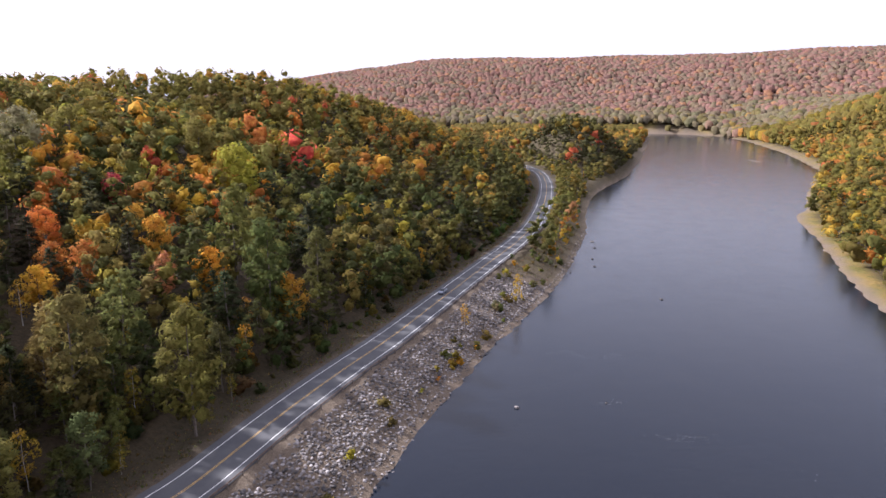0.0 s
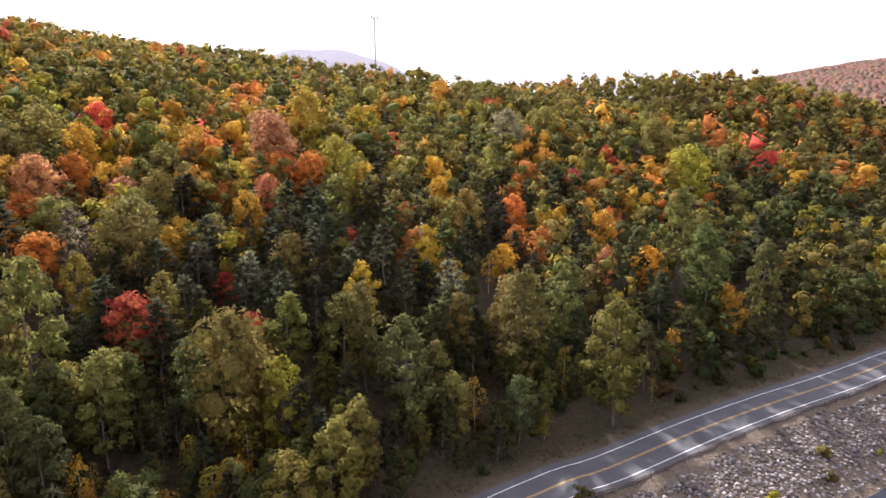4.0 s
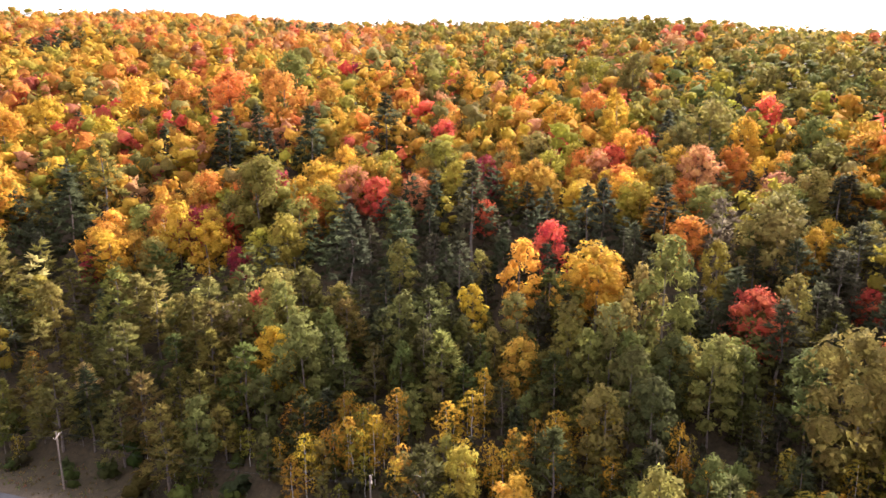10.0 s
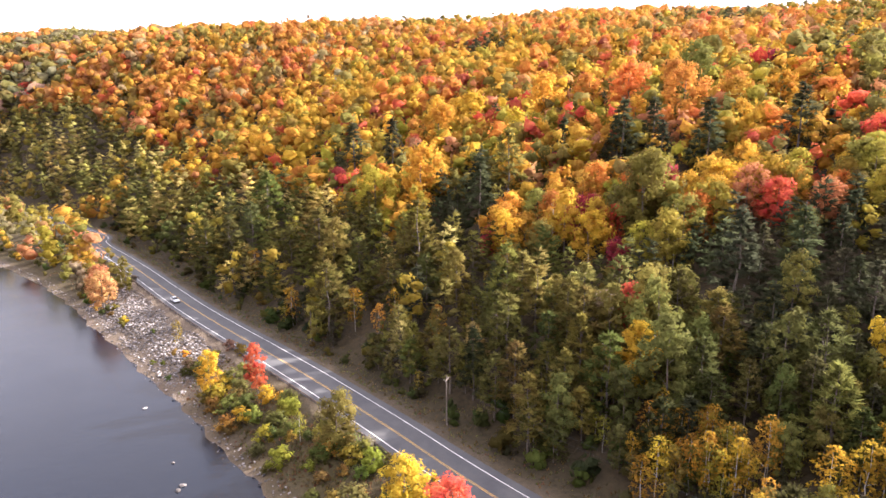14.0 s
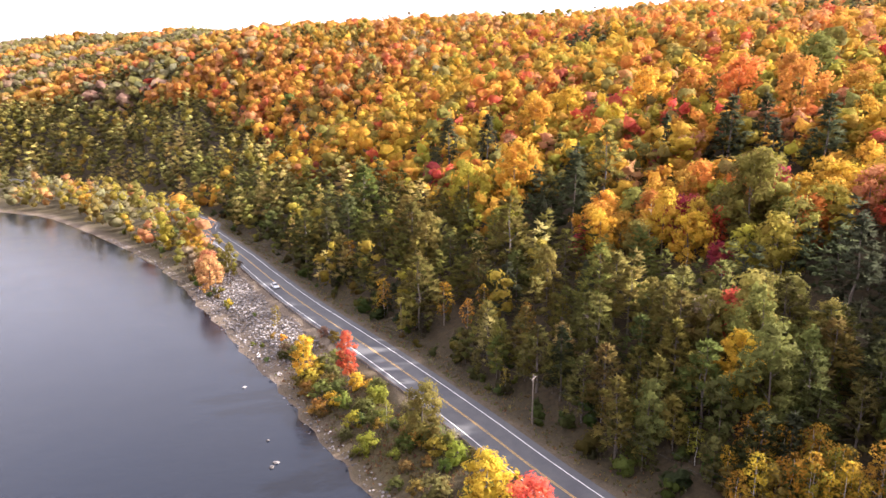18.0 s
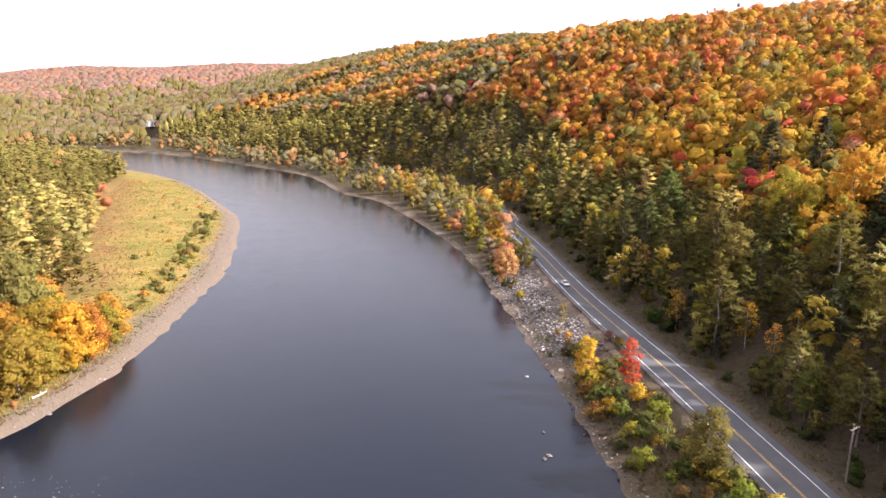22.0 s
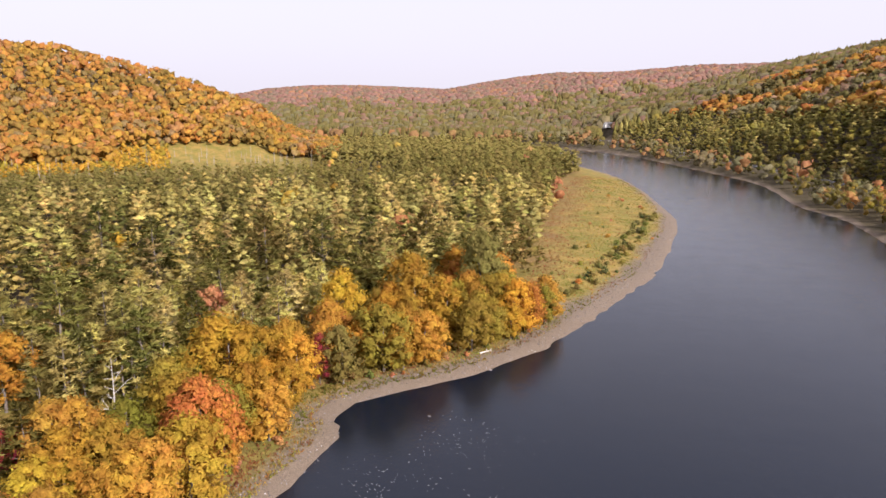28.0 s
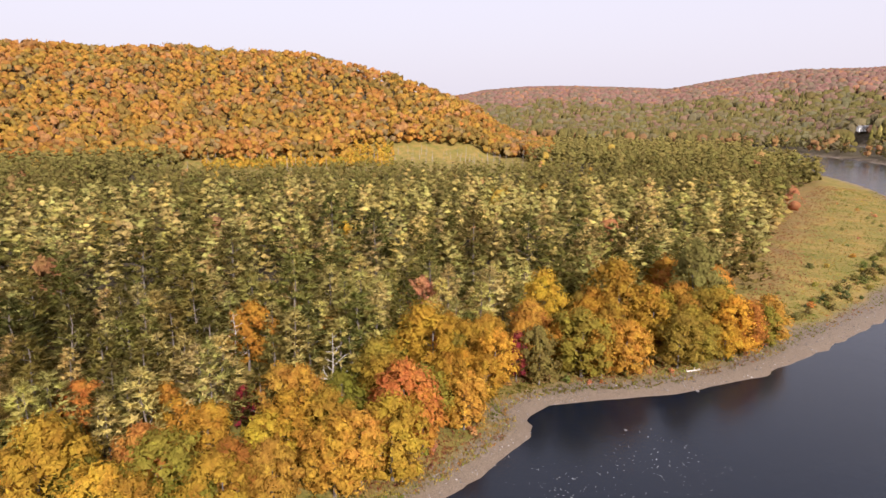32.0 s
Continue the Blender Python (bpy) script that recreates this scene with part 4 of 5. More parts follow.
FLAT_TREES_B = [
    ("pine", "olive", 128, -184, 1.53), ("pine", "olive", 199, -182, 1.60), ("pine", "olive", 111, -193, 1.53), ("pine", "olive", 105, -120, 1.12),
    ("oak", "gold", 96, -30, 1.26), ("oak", "rust", 94, -44, 0.92), ("oak", "rust", 121, -46, 0.77), ("oak", "gold", 113, -33, 0.76),
    ("oak", "amber", 110, -58, 0.71), ("pine", "olive", 148, -68, 1.28), ("pine", "olive", 143, -55, 1.34), ("pine", "olive", 166, -56, 1.37),
    ("pine", "olive", 154, -88, 1.38), ("pine", "olive", 136, -44, 1.14), ("pine", "olive", 185, -93, 1.60),
]
BANK_TREES = [
    ("aspen", "red", -79, -107, 0.66), ("aspen", "gold", -75, -118, 0.66), ("maple", "olive", -72, -76, 0.80), ("maple", "gold", -65, -55, 0.74),
    ("maple", "red", -63, -45, 0.80), ("birch", "lime", -72, -86, 0.50), ("birch", "lime", -86, -148, 0.62), ("aspen", "olive", -102, -203, 0.72),
    ("maple", "salmon", -93, -201, 0.85), ("maple", "salmon", -97, -212, 0.80), ("maple", "amber", -109, -250, 0.85), ("aspen", "lime", -114, -289, 0.85),
    ("birch", "gold", 24, 198, 0.85), ("birch", "gold", 6, 170, 0.60), ("birch", "salmon", 66, 327, 1.10), ("birch", "rust", 58, 300, 0.9),
    ("birch", "olive", 44, 262, 0.9), ("birch", "lime", 50, 280, 0.8),
]
CHOSEN = SLOPE_TREES_A + SLOPE_TREES_B + SLOPE_TREES_C + SLOPE_TREES_D + SLOPE_TREES_E + SLOPE_TREES_F + SLOPE_TREES_G + SLOPE_TREES_H + SLOPE_TREES_I + SLOPE_TREES_J + FLAT_TREES_A + FLAT_TREES_B + BANK_TREES


def ground_z(x, y):
    return float(lie([x], [y])[0][0])


CH = np.array([q[2:5] for q in CHOSEN] + [(93, -84, 1.3), (121, -80, 1.3)], float)


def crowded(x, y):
    """True too close to a tree that stands out, or just in front of it towards the camera."""
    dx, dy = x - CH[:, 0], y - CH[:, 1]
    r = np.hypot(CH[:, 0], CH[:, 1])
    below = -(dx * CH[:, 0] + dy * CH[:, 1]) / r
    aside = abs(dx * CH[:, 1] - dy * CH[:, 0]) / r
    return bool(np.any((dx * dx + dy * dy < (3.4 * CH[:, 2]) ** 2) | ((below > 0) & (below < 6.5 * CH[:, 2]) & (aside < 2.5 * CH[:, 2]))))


spots = []
for x0, x1, y0, y1, step, r0, r1, seed in ((-450, 260, -450, 450, 6.9, 55, 260, 1), (-700, 500, -700, 700, 7.7, 260, 520, 2),
                                           (-1000, 900, -1000, 1000, 8.4, 520, 950, 3), (-1800, 1500, -2800, 2900, 11.0, 950, 1500, 4),
                                           (-1800, 1800, -2900, 3000, 15.0, 1500, 2700, 5)):
    x, y = jitter(x0, x1, y0, y1, step, seed)
    r = np.hypot(x, y)
    keep = (r >= r0) & (r < r1) & np.where(r < 300, in_sector(x, y, -44, 268), in_sector(x, y, -37, 254))
    x, y, r = x[keep], y[keep], r[keep]
    z, wet, west, dw, de, dr, xr = lie(x, y)
    dc = along(CREST_LINE, y)
    step_on = 1 + 45 / np.maximum(r, 1)
    rises = lie(x * step_on, y * step_on)[0] > z - 3
    az = np.degrees(np.arctan2(-x, y)) % 360
    behind = (az > 28) & (az < 158) & (r > 1000)
    ok = (rises | (r < 1100)) & ~behind & ~wet & ~((x < dc - 45) & (r < 1400) & (y < 560) & (y > -1400))
    spots += [(a, b, c, *w) for a, b, c, *w, k in zip(x, y, z, west, dw, de, dr, xr, ok) if k]

pick = random.Random(5)
planted = []      # kind, colour, x, y, z, scale, distance
for x, y, z, west, dw, de, dr, xr in spots:
    w = wood_at(x, y, west, dw, de, dr, xr)
    if not w or (math.hypot(x - 109, y + 1285) < 24) or (-1290 < y < -1020 and abs(x - 109 * y / -1285) < 10):
        continue
    choices = MIX[w]
    # neighbours tend to be of one kind
    g = 0.5 + 0.5 * float(rough(np.array([x]), np.array([y]), 11.0, 13)[0])
    if x * x + y * y > 280 ** 2:
        g = 0.5 + 1.1 * float(rough(np.array([x]), np.array([y]), 24.0 if x * x + y * y < 600 ** 2 else 38.0, 13)[0])
        u = (0.8 * g + 0.2 * pick.random() + pick.choice((0, 0, 0, 0.31))) % 1.0
    else:
        u = (0.62 * g + 0.38 * pick.random() + pick.choice((0, 0, 0.33))) % 1.0
    total = sum(c[2] for c in choices)
    acc = 0
    for kind, colour, weight in choices:
        acc += weight / total
        if u <= acc:
            break
    s = pick.uniform(0.68, 1.02) if x * x + y * y < 260 ** 2 else pick.uniform(0.74, 1.06)
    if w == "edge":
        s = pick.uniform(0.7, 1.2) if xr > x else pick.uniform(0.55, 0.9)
    if w in ("easthill", "redhill", "maples", "southgreens") and x * x + y * y > 430 ** 2:
        s *= 1.06
    if w == "scrub":
        s = pick.uniform(1.3, 2.3)
    if w in ("riverside", "farbank"):
        if pick.random() < (0.35 if w == "riverside" else 0.5):
            continue
        s = pick.uniform(0.6, 1.05)
    if w == "flatpine":
        if pick.random() < 0.36:
            continue
        s = pick.uniform(0.8, 1.3)
        bearing = math.degrees(math.atan2(-x, y)) % 360
        if 470 < math.hypot(x, y) < 660 and 203 < bearing < 244:
            s = pick.uniform(0.5, 0.72)
        if math.hypot(x, y) > 430 and colour == "needle":
            colour = "olive"
    if kind == "spruce":
        s *= pick.uniform(0.7, 1.1)
    if x * x + y * y > 1150 ** 2:
        s *= 1.5
    elif x * x + y * y > 560 ** 2:
        s *= 1.15
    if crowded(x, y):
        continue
    planted.append((kind, colour, x, y, z, s, math.hypot(x, y), w))

for kind, colour, x, y, s in CHOSEN:
    far = math.hypot(x, y)
    planted.append((kind, colour, x, y, float(lie([x], [y])[0][0]), s, 1.0 if far < 290 else far))
# young trees that close the edge of the wood
young = random.Random(17)
for i in range(760):
    y = young.uniform(-330, 470) if i % 3 else young.uniform(-60, 110)
    x = float(along(ROAD_LINE, y)) - (young.uniform(12, 56) if y < 110 else young.uniform(14, 34))
    kind, colour = young.choice([("aspen", "olive"), ("aspen", "green"), ("pine", "green"), ("spruce", "dark"), ("birch", "lime"), ("aspen", "green")])
    planted.append((kind, colour, x, y, ground_z(x, y), young.uniform(0.28, 0.62), math.hypot(x, y)))
for i in range(64):      # golden birches along the foot of the slope
    y = young.uniform(-35, 62)
    x = float(along(ROAD_LINE, y)) - young.uniform(13, 30)
    planted.append(("birch", young.choice(["gold", "gold", "lime", "amber"]), x, y, ground_z(x, y), young.uniform(0.55, 0.9), math.hypot(x, y)))
planted.sort(key=lambda p: p[6])
quota = {"maple": 240, "aspen": 260, "birch": 215, "oak": 105, "bush": 0, "spruce": 200, "pine": 165, "flat_pine": 135}
stuff = []
MEAN = {w: [sum(TINTS[c][i] * k for _, c, k in rows) / sum(k for _, _, k in rows) for i in range(3)] for w, rows in MIX.items()}
for n, (kind, colour, x, y, z, s, r, *w) in enumerate(planted):
    shade = pick.uniform(0.78, 1.25) if r < 300 else (pick.uniform(0.85, 1.15) if r < 700 else pick.uniform(0.92, 1.08))
    if kind == "pine" and r < 900:
        shade = pick.uniform(0.68, 1.28)
    shade *= {"birch": 0.78, "oak": 0.86}.get(kind, 1.0)
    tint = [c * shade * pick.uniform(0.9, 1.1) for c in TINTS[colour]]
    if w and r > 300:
        # closer to the wood's mean with distance, flattening colour as haze would
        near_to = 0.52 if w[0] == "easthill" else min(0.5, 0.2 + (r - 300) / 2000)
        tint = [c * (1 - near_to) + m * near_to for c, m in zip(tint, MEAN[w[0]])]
    bank = "flat_pine" if kind == "pine" and x > 0 else kind
    if r < (300 if bank in ("oak", "flat_pine") else 215) and quota[bank] > 0:
        quota[bank] -= 1
        ground_word = "on the wooded slope above the road" if x < -20 else "on the river flat"
        tree(kind, x, y, z - 0.1, s, tint, f"{WORDS[colour]} {NAMES[kind].replace('_', ' ')} {ground_word}", n, pick.uniform(0.85, 1.15), "forest trees")
    else:
        stuff.append((kind, tint, x, y, z, s, r))

REACH = [260, 600, 1200, 9999]
models = {}
for kind in KINDS:
    for l in range(1, 5):
        for v in range(3):
            models[kind, l, v] = make_crown(kind, np.random.default_rng(1000 + l * 50 + v * 7 + KINDS.index(kind)), l)


def forest(name, level, rows, label, leaves=LEAF_STUFF):
    """One joined wood of trees too many to count."""
    by = defaultdict(list)
    for i, row in enumerate(rows):
        by[row[0], i % 3].append(row)
    vs, ns, ts, fs, count = [], [], [], [], 0
    for (kind, v), some in by.items():
        m, mf, ms = models[kind, level, v]
        k = len(some)
        ang = np.array([(q[2] * 5.1 + q[3] * 2.7) % 6.283 for q in some])
        s = np.array([q[5] for q in some])[:, None]
        c, sn = np.cos(ang)[:, None], np.sin(ang)[:, None]
        x = (m[None, :, 0] * c - m[None, :, 1] * sn) * s + np.array([q[2] for q in some])[:, None]
        y = (m[None, :, 0] * sn + m[None, :, 1] * c) * s + np.array([q[3] for q in some])[:, None]
        z = m[None, :, 2] * s + np.array([q[4] for q in some])[:, None]
        vs.append(np.stack([x, y, z], -1).reshape(-1, 3))
        nx, ny = ms[None, :, 0] * c - ms[None, :, 1] * sn, ms[None, :, 0] * sn + ms[None, :, 1] * c
        ns.append(np.stack([nx, ny, np.broadcast_to(ms[None, :, 2], nx.shape)], -1).reshape(-1, 3))
        ts.append(np.repeat(np.array([q[1] for q in some]), len(m), 0))
        fs.append((mf[None] + (np.arange(k) * len(m))[:, None, None] + count).reshape(-1, 3))
        count += k * len(m)
    ob = mesh_object(name, np.concatenate(vs), np.concatenate(fs), leaves, attributes={"tint": np.concatenate(ts)}, flat=False, normals=np.concatenate(ns))
    return tagged(ob, label, "forest", kind="stuff")


lo = 0
for l, hi in enumerate(REACH):
    for side, nm, lab in ((True, "hillside_forest", "autumn forest on the hillside above the road"), (False, "valley_forest", "pine and autumn forest across the river")):
        rows = [q for q in stuff if lo <= q[6] < hi and ((q[2] < along(W_LINE, q[3])) == side)]
        for needles in (False, True):
            some = [q for q in rows if (q[0] in ("pine", "spruce")) == needles]
            if some:
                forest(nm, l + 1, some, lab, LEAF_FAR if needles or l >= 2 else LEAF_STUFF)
    lo = hi

# ---------------------------------------------------------------- bushes
scrub = random.Random(21)
BUSH_COLOURS = ["olive", "green", "lime", "olive", "green", "gold", "sage", "green"]
bush_rows = []
for i in range(420):      # on the bank between road and river
    y = scrub.uniform(-330, 480)
    rx, wx = float(along(ROAD_LINE, y)), float(along(W_LINE, y))
    stony_here = 85 < y < 215 or -212 < y < -135
    u = scrub.uniform(0.12, 0.42) if stony_here else scrub.uniform(0.15, 0.8)
    if stony_here and scrub.random() < 0.6:
        continue
    big = scrub.uniform(0.5, 1.35) if y < -30 and not stony_here else scrub.uniform(0.35, 0.9)
    bush_rows.append((wx + (rx - wx) * u, y, big, scrub.choice(BUSH_COLOURS), "on the river bank"))
for i in range(60):       # thicker growth on the bank where the road runs close
    y = scrub.uniform(-135, 20)
    rx, wx = float(along(ROAD_LINE, y)), float(along(W_LINE, y))
    bush_rows.append((wx + (rx - wx) * scrub.uniform(0.12, 0.66), y, scrub.uniform(0.6, 1.3), scrub.choice(["olive", "green", "deep", "lime", "green"]), "on the river bank"))
for i in range(84):       # willows along the meadow's edge
    y = -175 - i * 2.7 + scrub.uniform(-3, 3)
    ex = float(along(E_LINE, y))
    bush_rows.append((ex + 12 + 7 * math.exp(-((y + 300) / 110) ** 2) + scrub.uniform(-4.5, 4.5), y, scrub.uniform(0.3, 1.05), scrub.choice(["green", "olive", "deep", "olive"]), "at the edge of the meadow"))
for i in range(70):       # scattered over the meadow and under the oaks
    y = scrub.uniform(-520, -70)
    ex = float(along(E_LINE, y))
    bush_rows.append((ex + scrub.uniform(9, 45 if y < -190 else 14), y, scrub.uniform(0.25, 0.7), scrub.choice(["rust", "olive", "lime", "salmon", "green"]), "in the riverside meadow"))
verge_rows = []
for i in range(420):      # undergrowth along the foot of the wood
    y = scrub.uniform(-330, 470)
    rx = float(along(ROAD_LINE, y))
    verge_rows.append((rx - scrub.uniform(10.5, 24), y, scrub.uniform(0.35, 1.4), scrub.choice(["green", "dark", "deep", "olive", "green", "deep"])))
bush_rows.sort(key=lambda q: q[4] == "on the river bank" and not -140 < q[1] < 40)
count = 0
joined = []
for x, y, s, colour, where in bush_rows:
    tint = [c * (scrub.uniform(0.7, 1.1) if where == "on the river bank" else scrub.uniform(0.95, 1.3)) for c in TINTS[colour]]
    z = ground_z(x, y)
    if z < 0.15:
        continue
    if count >= 300:
        joined.append(("bush", tint, x, y, z - 0.1, s, 0))
    else:
        tree("bush", x, y, z - 0.1, s, tint, f"low {WORDS[colour]} leafy bush {where}", count, scrub.uniform(0.9, 1.3), "bank bushes")
        count += 1
for x, y, s, colour in verge_rows:
    tint = [c * scrub.uniform(0.5, 0.9) for c in TINTS[colour]]
    joined.append(("bush", tint, x, y, ground_z(x, y) - 0.1, s, 0))
if joined:
    tagged(forest("undergrowth", 1, joined, "leafy undergrowth at the foot of the wood"), category="undergrowth")


# ---------------------------------------------------------------- grass
def tufts(name, rows, label, tall):
    """Tussocks of three bent blades each."""
    rng = np.random.default_rng(77)
    z = lie([r[0] for r in rows], [r[1] for r in rows])[0]
    vs, ts = [], []
    for (x, y, tint), zz in zip(rows, z):
        for k in range(3):
            a, w, h = rng.uniform(0, 6.283), rng.uniform(0.2, 0.5) * tall, rng.uniform(0.5, 1.1) * tall
            c = np.array([x, y, zz - 0.05]) + np.array([rng.normal(0, 0.25), rng.normal(0, 0.25), 0])
            d = np.array([math.cos(a), math.sin(a), 0]) * w
            vs += [c - d, c + d, c + np.array([rng.normal(0, 0.3) * tall, rng.normal(0, 0.3) * tall, h])]
            ts += [tint] * 3
    o = mesh_object(name, np.array(vs), np.arange(len(vs)).reshape(-1, 3), LEAF_STUFF, attributes={"tint": np.array(ts)})
    tagged(o, label, "grass", kind="stuff")


grow = random.Random(61)
meadow_rows = []
for i in range(11000):
    y = grow.uniform(-600, -60)
    reach = meadow_width(y) + 2
    d = grow.uniform(3 + 4 * math.exp(-((y + 300) / 150) ** 2), reach)
    patch = float(rough(np.array([d * 2.0]), np.array([y]), 12.0, 15)[0])
    if d > 0.7 * reach - 6 * patch:
        base = (0.27, 0.125, 0.055)
    else:
        base = (0.25, 0.15, 0.06) if patch > 0.4 else ((0.19, 0.175, 0.035) if patch < -0.1 else (0.36, 0.255, 0.07))
    meadow_rows.append((float(along(E_LINE, y)) + d, y, [c * grow.uniform(0.75, 1.25) for c in base]))
tufts("meadow_grass", meadow_rows, "tall dry meadow grass in olive, straw and rust", 0.55)
verge_grass = []
for i in range(9000):
    y = grow.uniform(-330, 470)
    rx, wx = float(along(ROAD_LINE, y)), float(along(W_LINE, y))
    if grow.random() < 0.55:
        x = rx - grow.uniform(6.8, 16)
        base = (0.17, 0.155, 0.055) if grow.random() < 0.6 else (0.22, 0.16, 0.07)
    else:
        if 85 < y < 215 or -212 < y < -135:
            continue
        x = rx + (wx - rx) * grow.uniform(0.35, 0.85)
        base = grow.choice([(0.17, 0.11, 0.06), (0.12, 0.11, 0.04), (0.20, 0.15, 0.07)])
    verge_grass.append((x, y, [c * grow.uniform(0.7, 1.2) for c in base]))
for i in range(4200):
    y = grow.uniform(-135, 80)
    rx, wx = float(along(ROAD_LINE, y)), float(along(W_LINE, y))
    base = grow.choice([(0.17, 0.095, 0.05), (0.12, 0.105, 0.035), (0.20, 0.14, 0.065)])
    verge_grass.append((wx + (rx + 8 - wx) * grow.uniform(0.12, 1), y, [c * grow.uniform(0.7, 1.2) for c in base]))
tufts("verge_grass", verge_grass, "rough olive-brown grass and weeds beside the road", 0.5)


# ---------------------------------------------------------------- stones
def stone_material():
    m, nt, b = mat("grey_stone")
    info = nt.nodes.new("ShaderNodeObjectInfo")
    geo = nt.nodes.new("ShaderNodeNewGeometry")
    tone = nt.nodes.new("ShaderNodeMath")
    tone.operation = "ADD"
    nt.links.new(info.outputs["Random"], tone.inputs[0])
    nt.links.new(geo.outputs["Random Per Island"], tone.inputs[1])
    half = nt.nodes.new("ShaderNodeMath")
    half.operation = "FRACT"
    nt.links.new(tone.outputs[0], half.inputs[0])
    col = ramp(nt, half.outputs[0], [(0.0, (0.05, 0.044, 0.041)), (0.45, (0.145, 0.128, 0.118)), (0.8, (0.26, 0.23, 0.215)), (1.0, (0.40, 0.365, 0.345))])
    n = noise_tex(nt, 3.0, 5.0, 0.7)
    nt.links.new(mix(nt, 0.5, col, mix(nt, 1.0, col, ramp(nt, n.outputs["Fac"], [(0.3, (0.5, 0.5, 0.5)), (0.7, (1, 1, 1))]), "MULTIPLY")), b.inputs["Base Color"])
    b.inputs["Roughness"].default_value = 0.9
    bump(nt, n.outputs["Fac"], b, 0.5, 0.1)
    return m


STONE = stone_material()
srng = np.random.default_rng(31)
ROCKS = [ICO_V * srng.uniform(0.65, 1.2, (12, 1)) * np.array([1.0, srng.uniform(0.6, 0.95), srng.uniform(0.45, 0.75)]) for _ in range(6)]


def stone_rows(y0, y1, step, inner, outer, small, large, rng):
    """Stones strewn between two distances from the water, on the road's side."""
    out = []
    for y in np.arange(y0, y1, step):
        wx, rx = float(along(W_LINE, y)), float(along(ROAD_LINE, y))
        wide = wx - rx - 7.5
        d = inner
        while d < min(outer, wide):
            out.append((wx - d + rng.uniform(-0.5, 0.5) * step, y + rng.uniform(-0.5, 0.5) * step, rng.uniform(small, large)))
            d += step
    return out


rock_rows = stone_rows(78, 222, 0.72, 2.5, 40, 0.22, 0.55, srng) + stone_rows(-214, -128, 0.72, 2.5, 40, 0.22, 0.55, srng)
shore_rows = stone_rows(-330, 330, 1.15, -1.2, 3.2, 0.14, 0.42, srng)
rock_rows.sort(key=lambda q: abs(math.hypot(q[0], q[1]) - 95))
z_rocks = lie([q[0] for q in rock_rows], [q[1] for q in rock_rows])[0]
riprap = tagged(new("riprap"), "bank of loose grey quarry stones below the road", "stones")
rock_meshes = []
for v in ROCKS:
    o = mesh_object("stone", v, ICO_F, STONE)
    rock_meshes.append(o.data)
    bpy.data.objects.remove(o)


def strewn(name, rows, zs, label, parent=None):
    vs, fs, n = [], [], 0
    for i, ((x, y, s), z) in enumerate(zip(rows, zs)):
        a = (i * 2.39) % 6.283
        v = ROCKS[i % 6] * s
        v = np.c_[v[:, 0] * math.cos(a) - v[:, 1] * math.sin(a), v[:, 0] * math.sin(a) + v[:, 1] * math.cos(a), v[:, 2]]
        vs.append(v + np.array([x, y, z + 0.12 * s]))
        fs.append(ICO_F + n)
        n += 12
    o = mesh_object(name, np.concatenate(vs), np.concatenate(fs), STONE, parent)
    return tagged(o, label, kind="stuff")


for i, ((x, y, s), z) in enumerate(list(zip(rock_rows, z_rocks))[:300]):
    o = new("stone", rock_meshes[i % 6])
    o.parent = riprap
    o.matrix_basis = Matrix.LocRotScale((x, y, z + 0.12 * s), Euler((0.2 * (i % 5 - 2), 0.15 * (i % 7 - 3), i * 2.39)), (s, s, s))
strewn("stone_bank", rock_rows[300:], z_rocks[300:], "loose grey quarry stones covering the bank", riprap)
z_shore = lie([q[0] for q in shore_rows], [q[1] for q in shore_rows])[0]
tagged(strewn("shore_cobbles", shore_rows, z_shore, "pale cobbles along the water's edge"), category="cobbles")
bar_rows = []
for i in range(2200):
    y = srng.uniform(-420, -70)
    bar_rows.append((float(along(E_LINE, y)) + srng.uniform(-1.5, 9), y, srng.uniform(0.08, 0.24)))
z_bar = lie([q[0] for q in bar_rows], [q[1] for q in bar_rows])[0]
tagged(strewn("bar_cobbles", bar_rows, z_bar, "small pale stones on the gravel bar"), category="cobbles")

for x, y, s in ((74, 209, 0.8), (16, 129, 0.7), (72, 304, 1.1), (-54, -96, 0.7), (-52.5, -95.2, 0.6), (-66, -129.5, 0.6), (38, -146, 0.5), (62, 255, 0.9),
                (70, 290, 0.8), (64, 268, 0.7), (50, 245, 0.6), (36, 131, 0.4), (-57, -104, 0.4), (30, -162, 0.5), (44, -118, 0.4)):
    o = new("boulder", rock_meshes[int(abs(x)) % 6])
    o.matrix_basis = Matrix.LocRotScale((x, y, 0.05), Euler((0, 0, x)), (s, s, s))
    tagged(o, "wet grey boulder standing in the river shallows", "boulder", "river boulders")

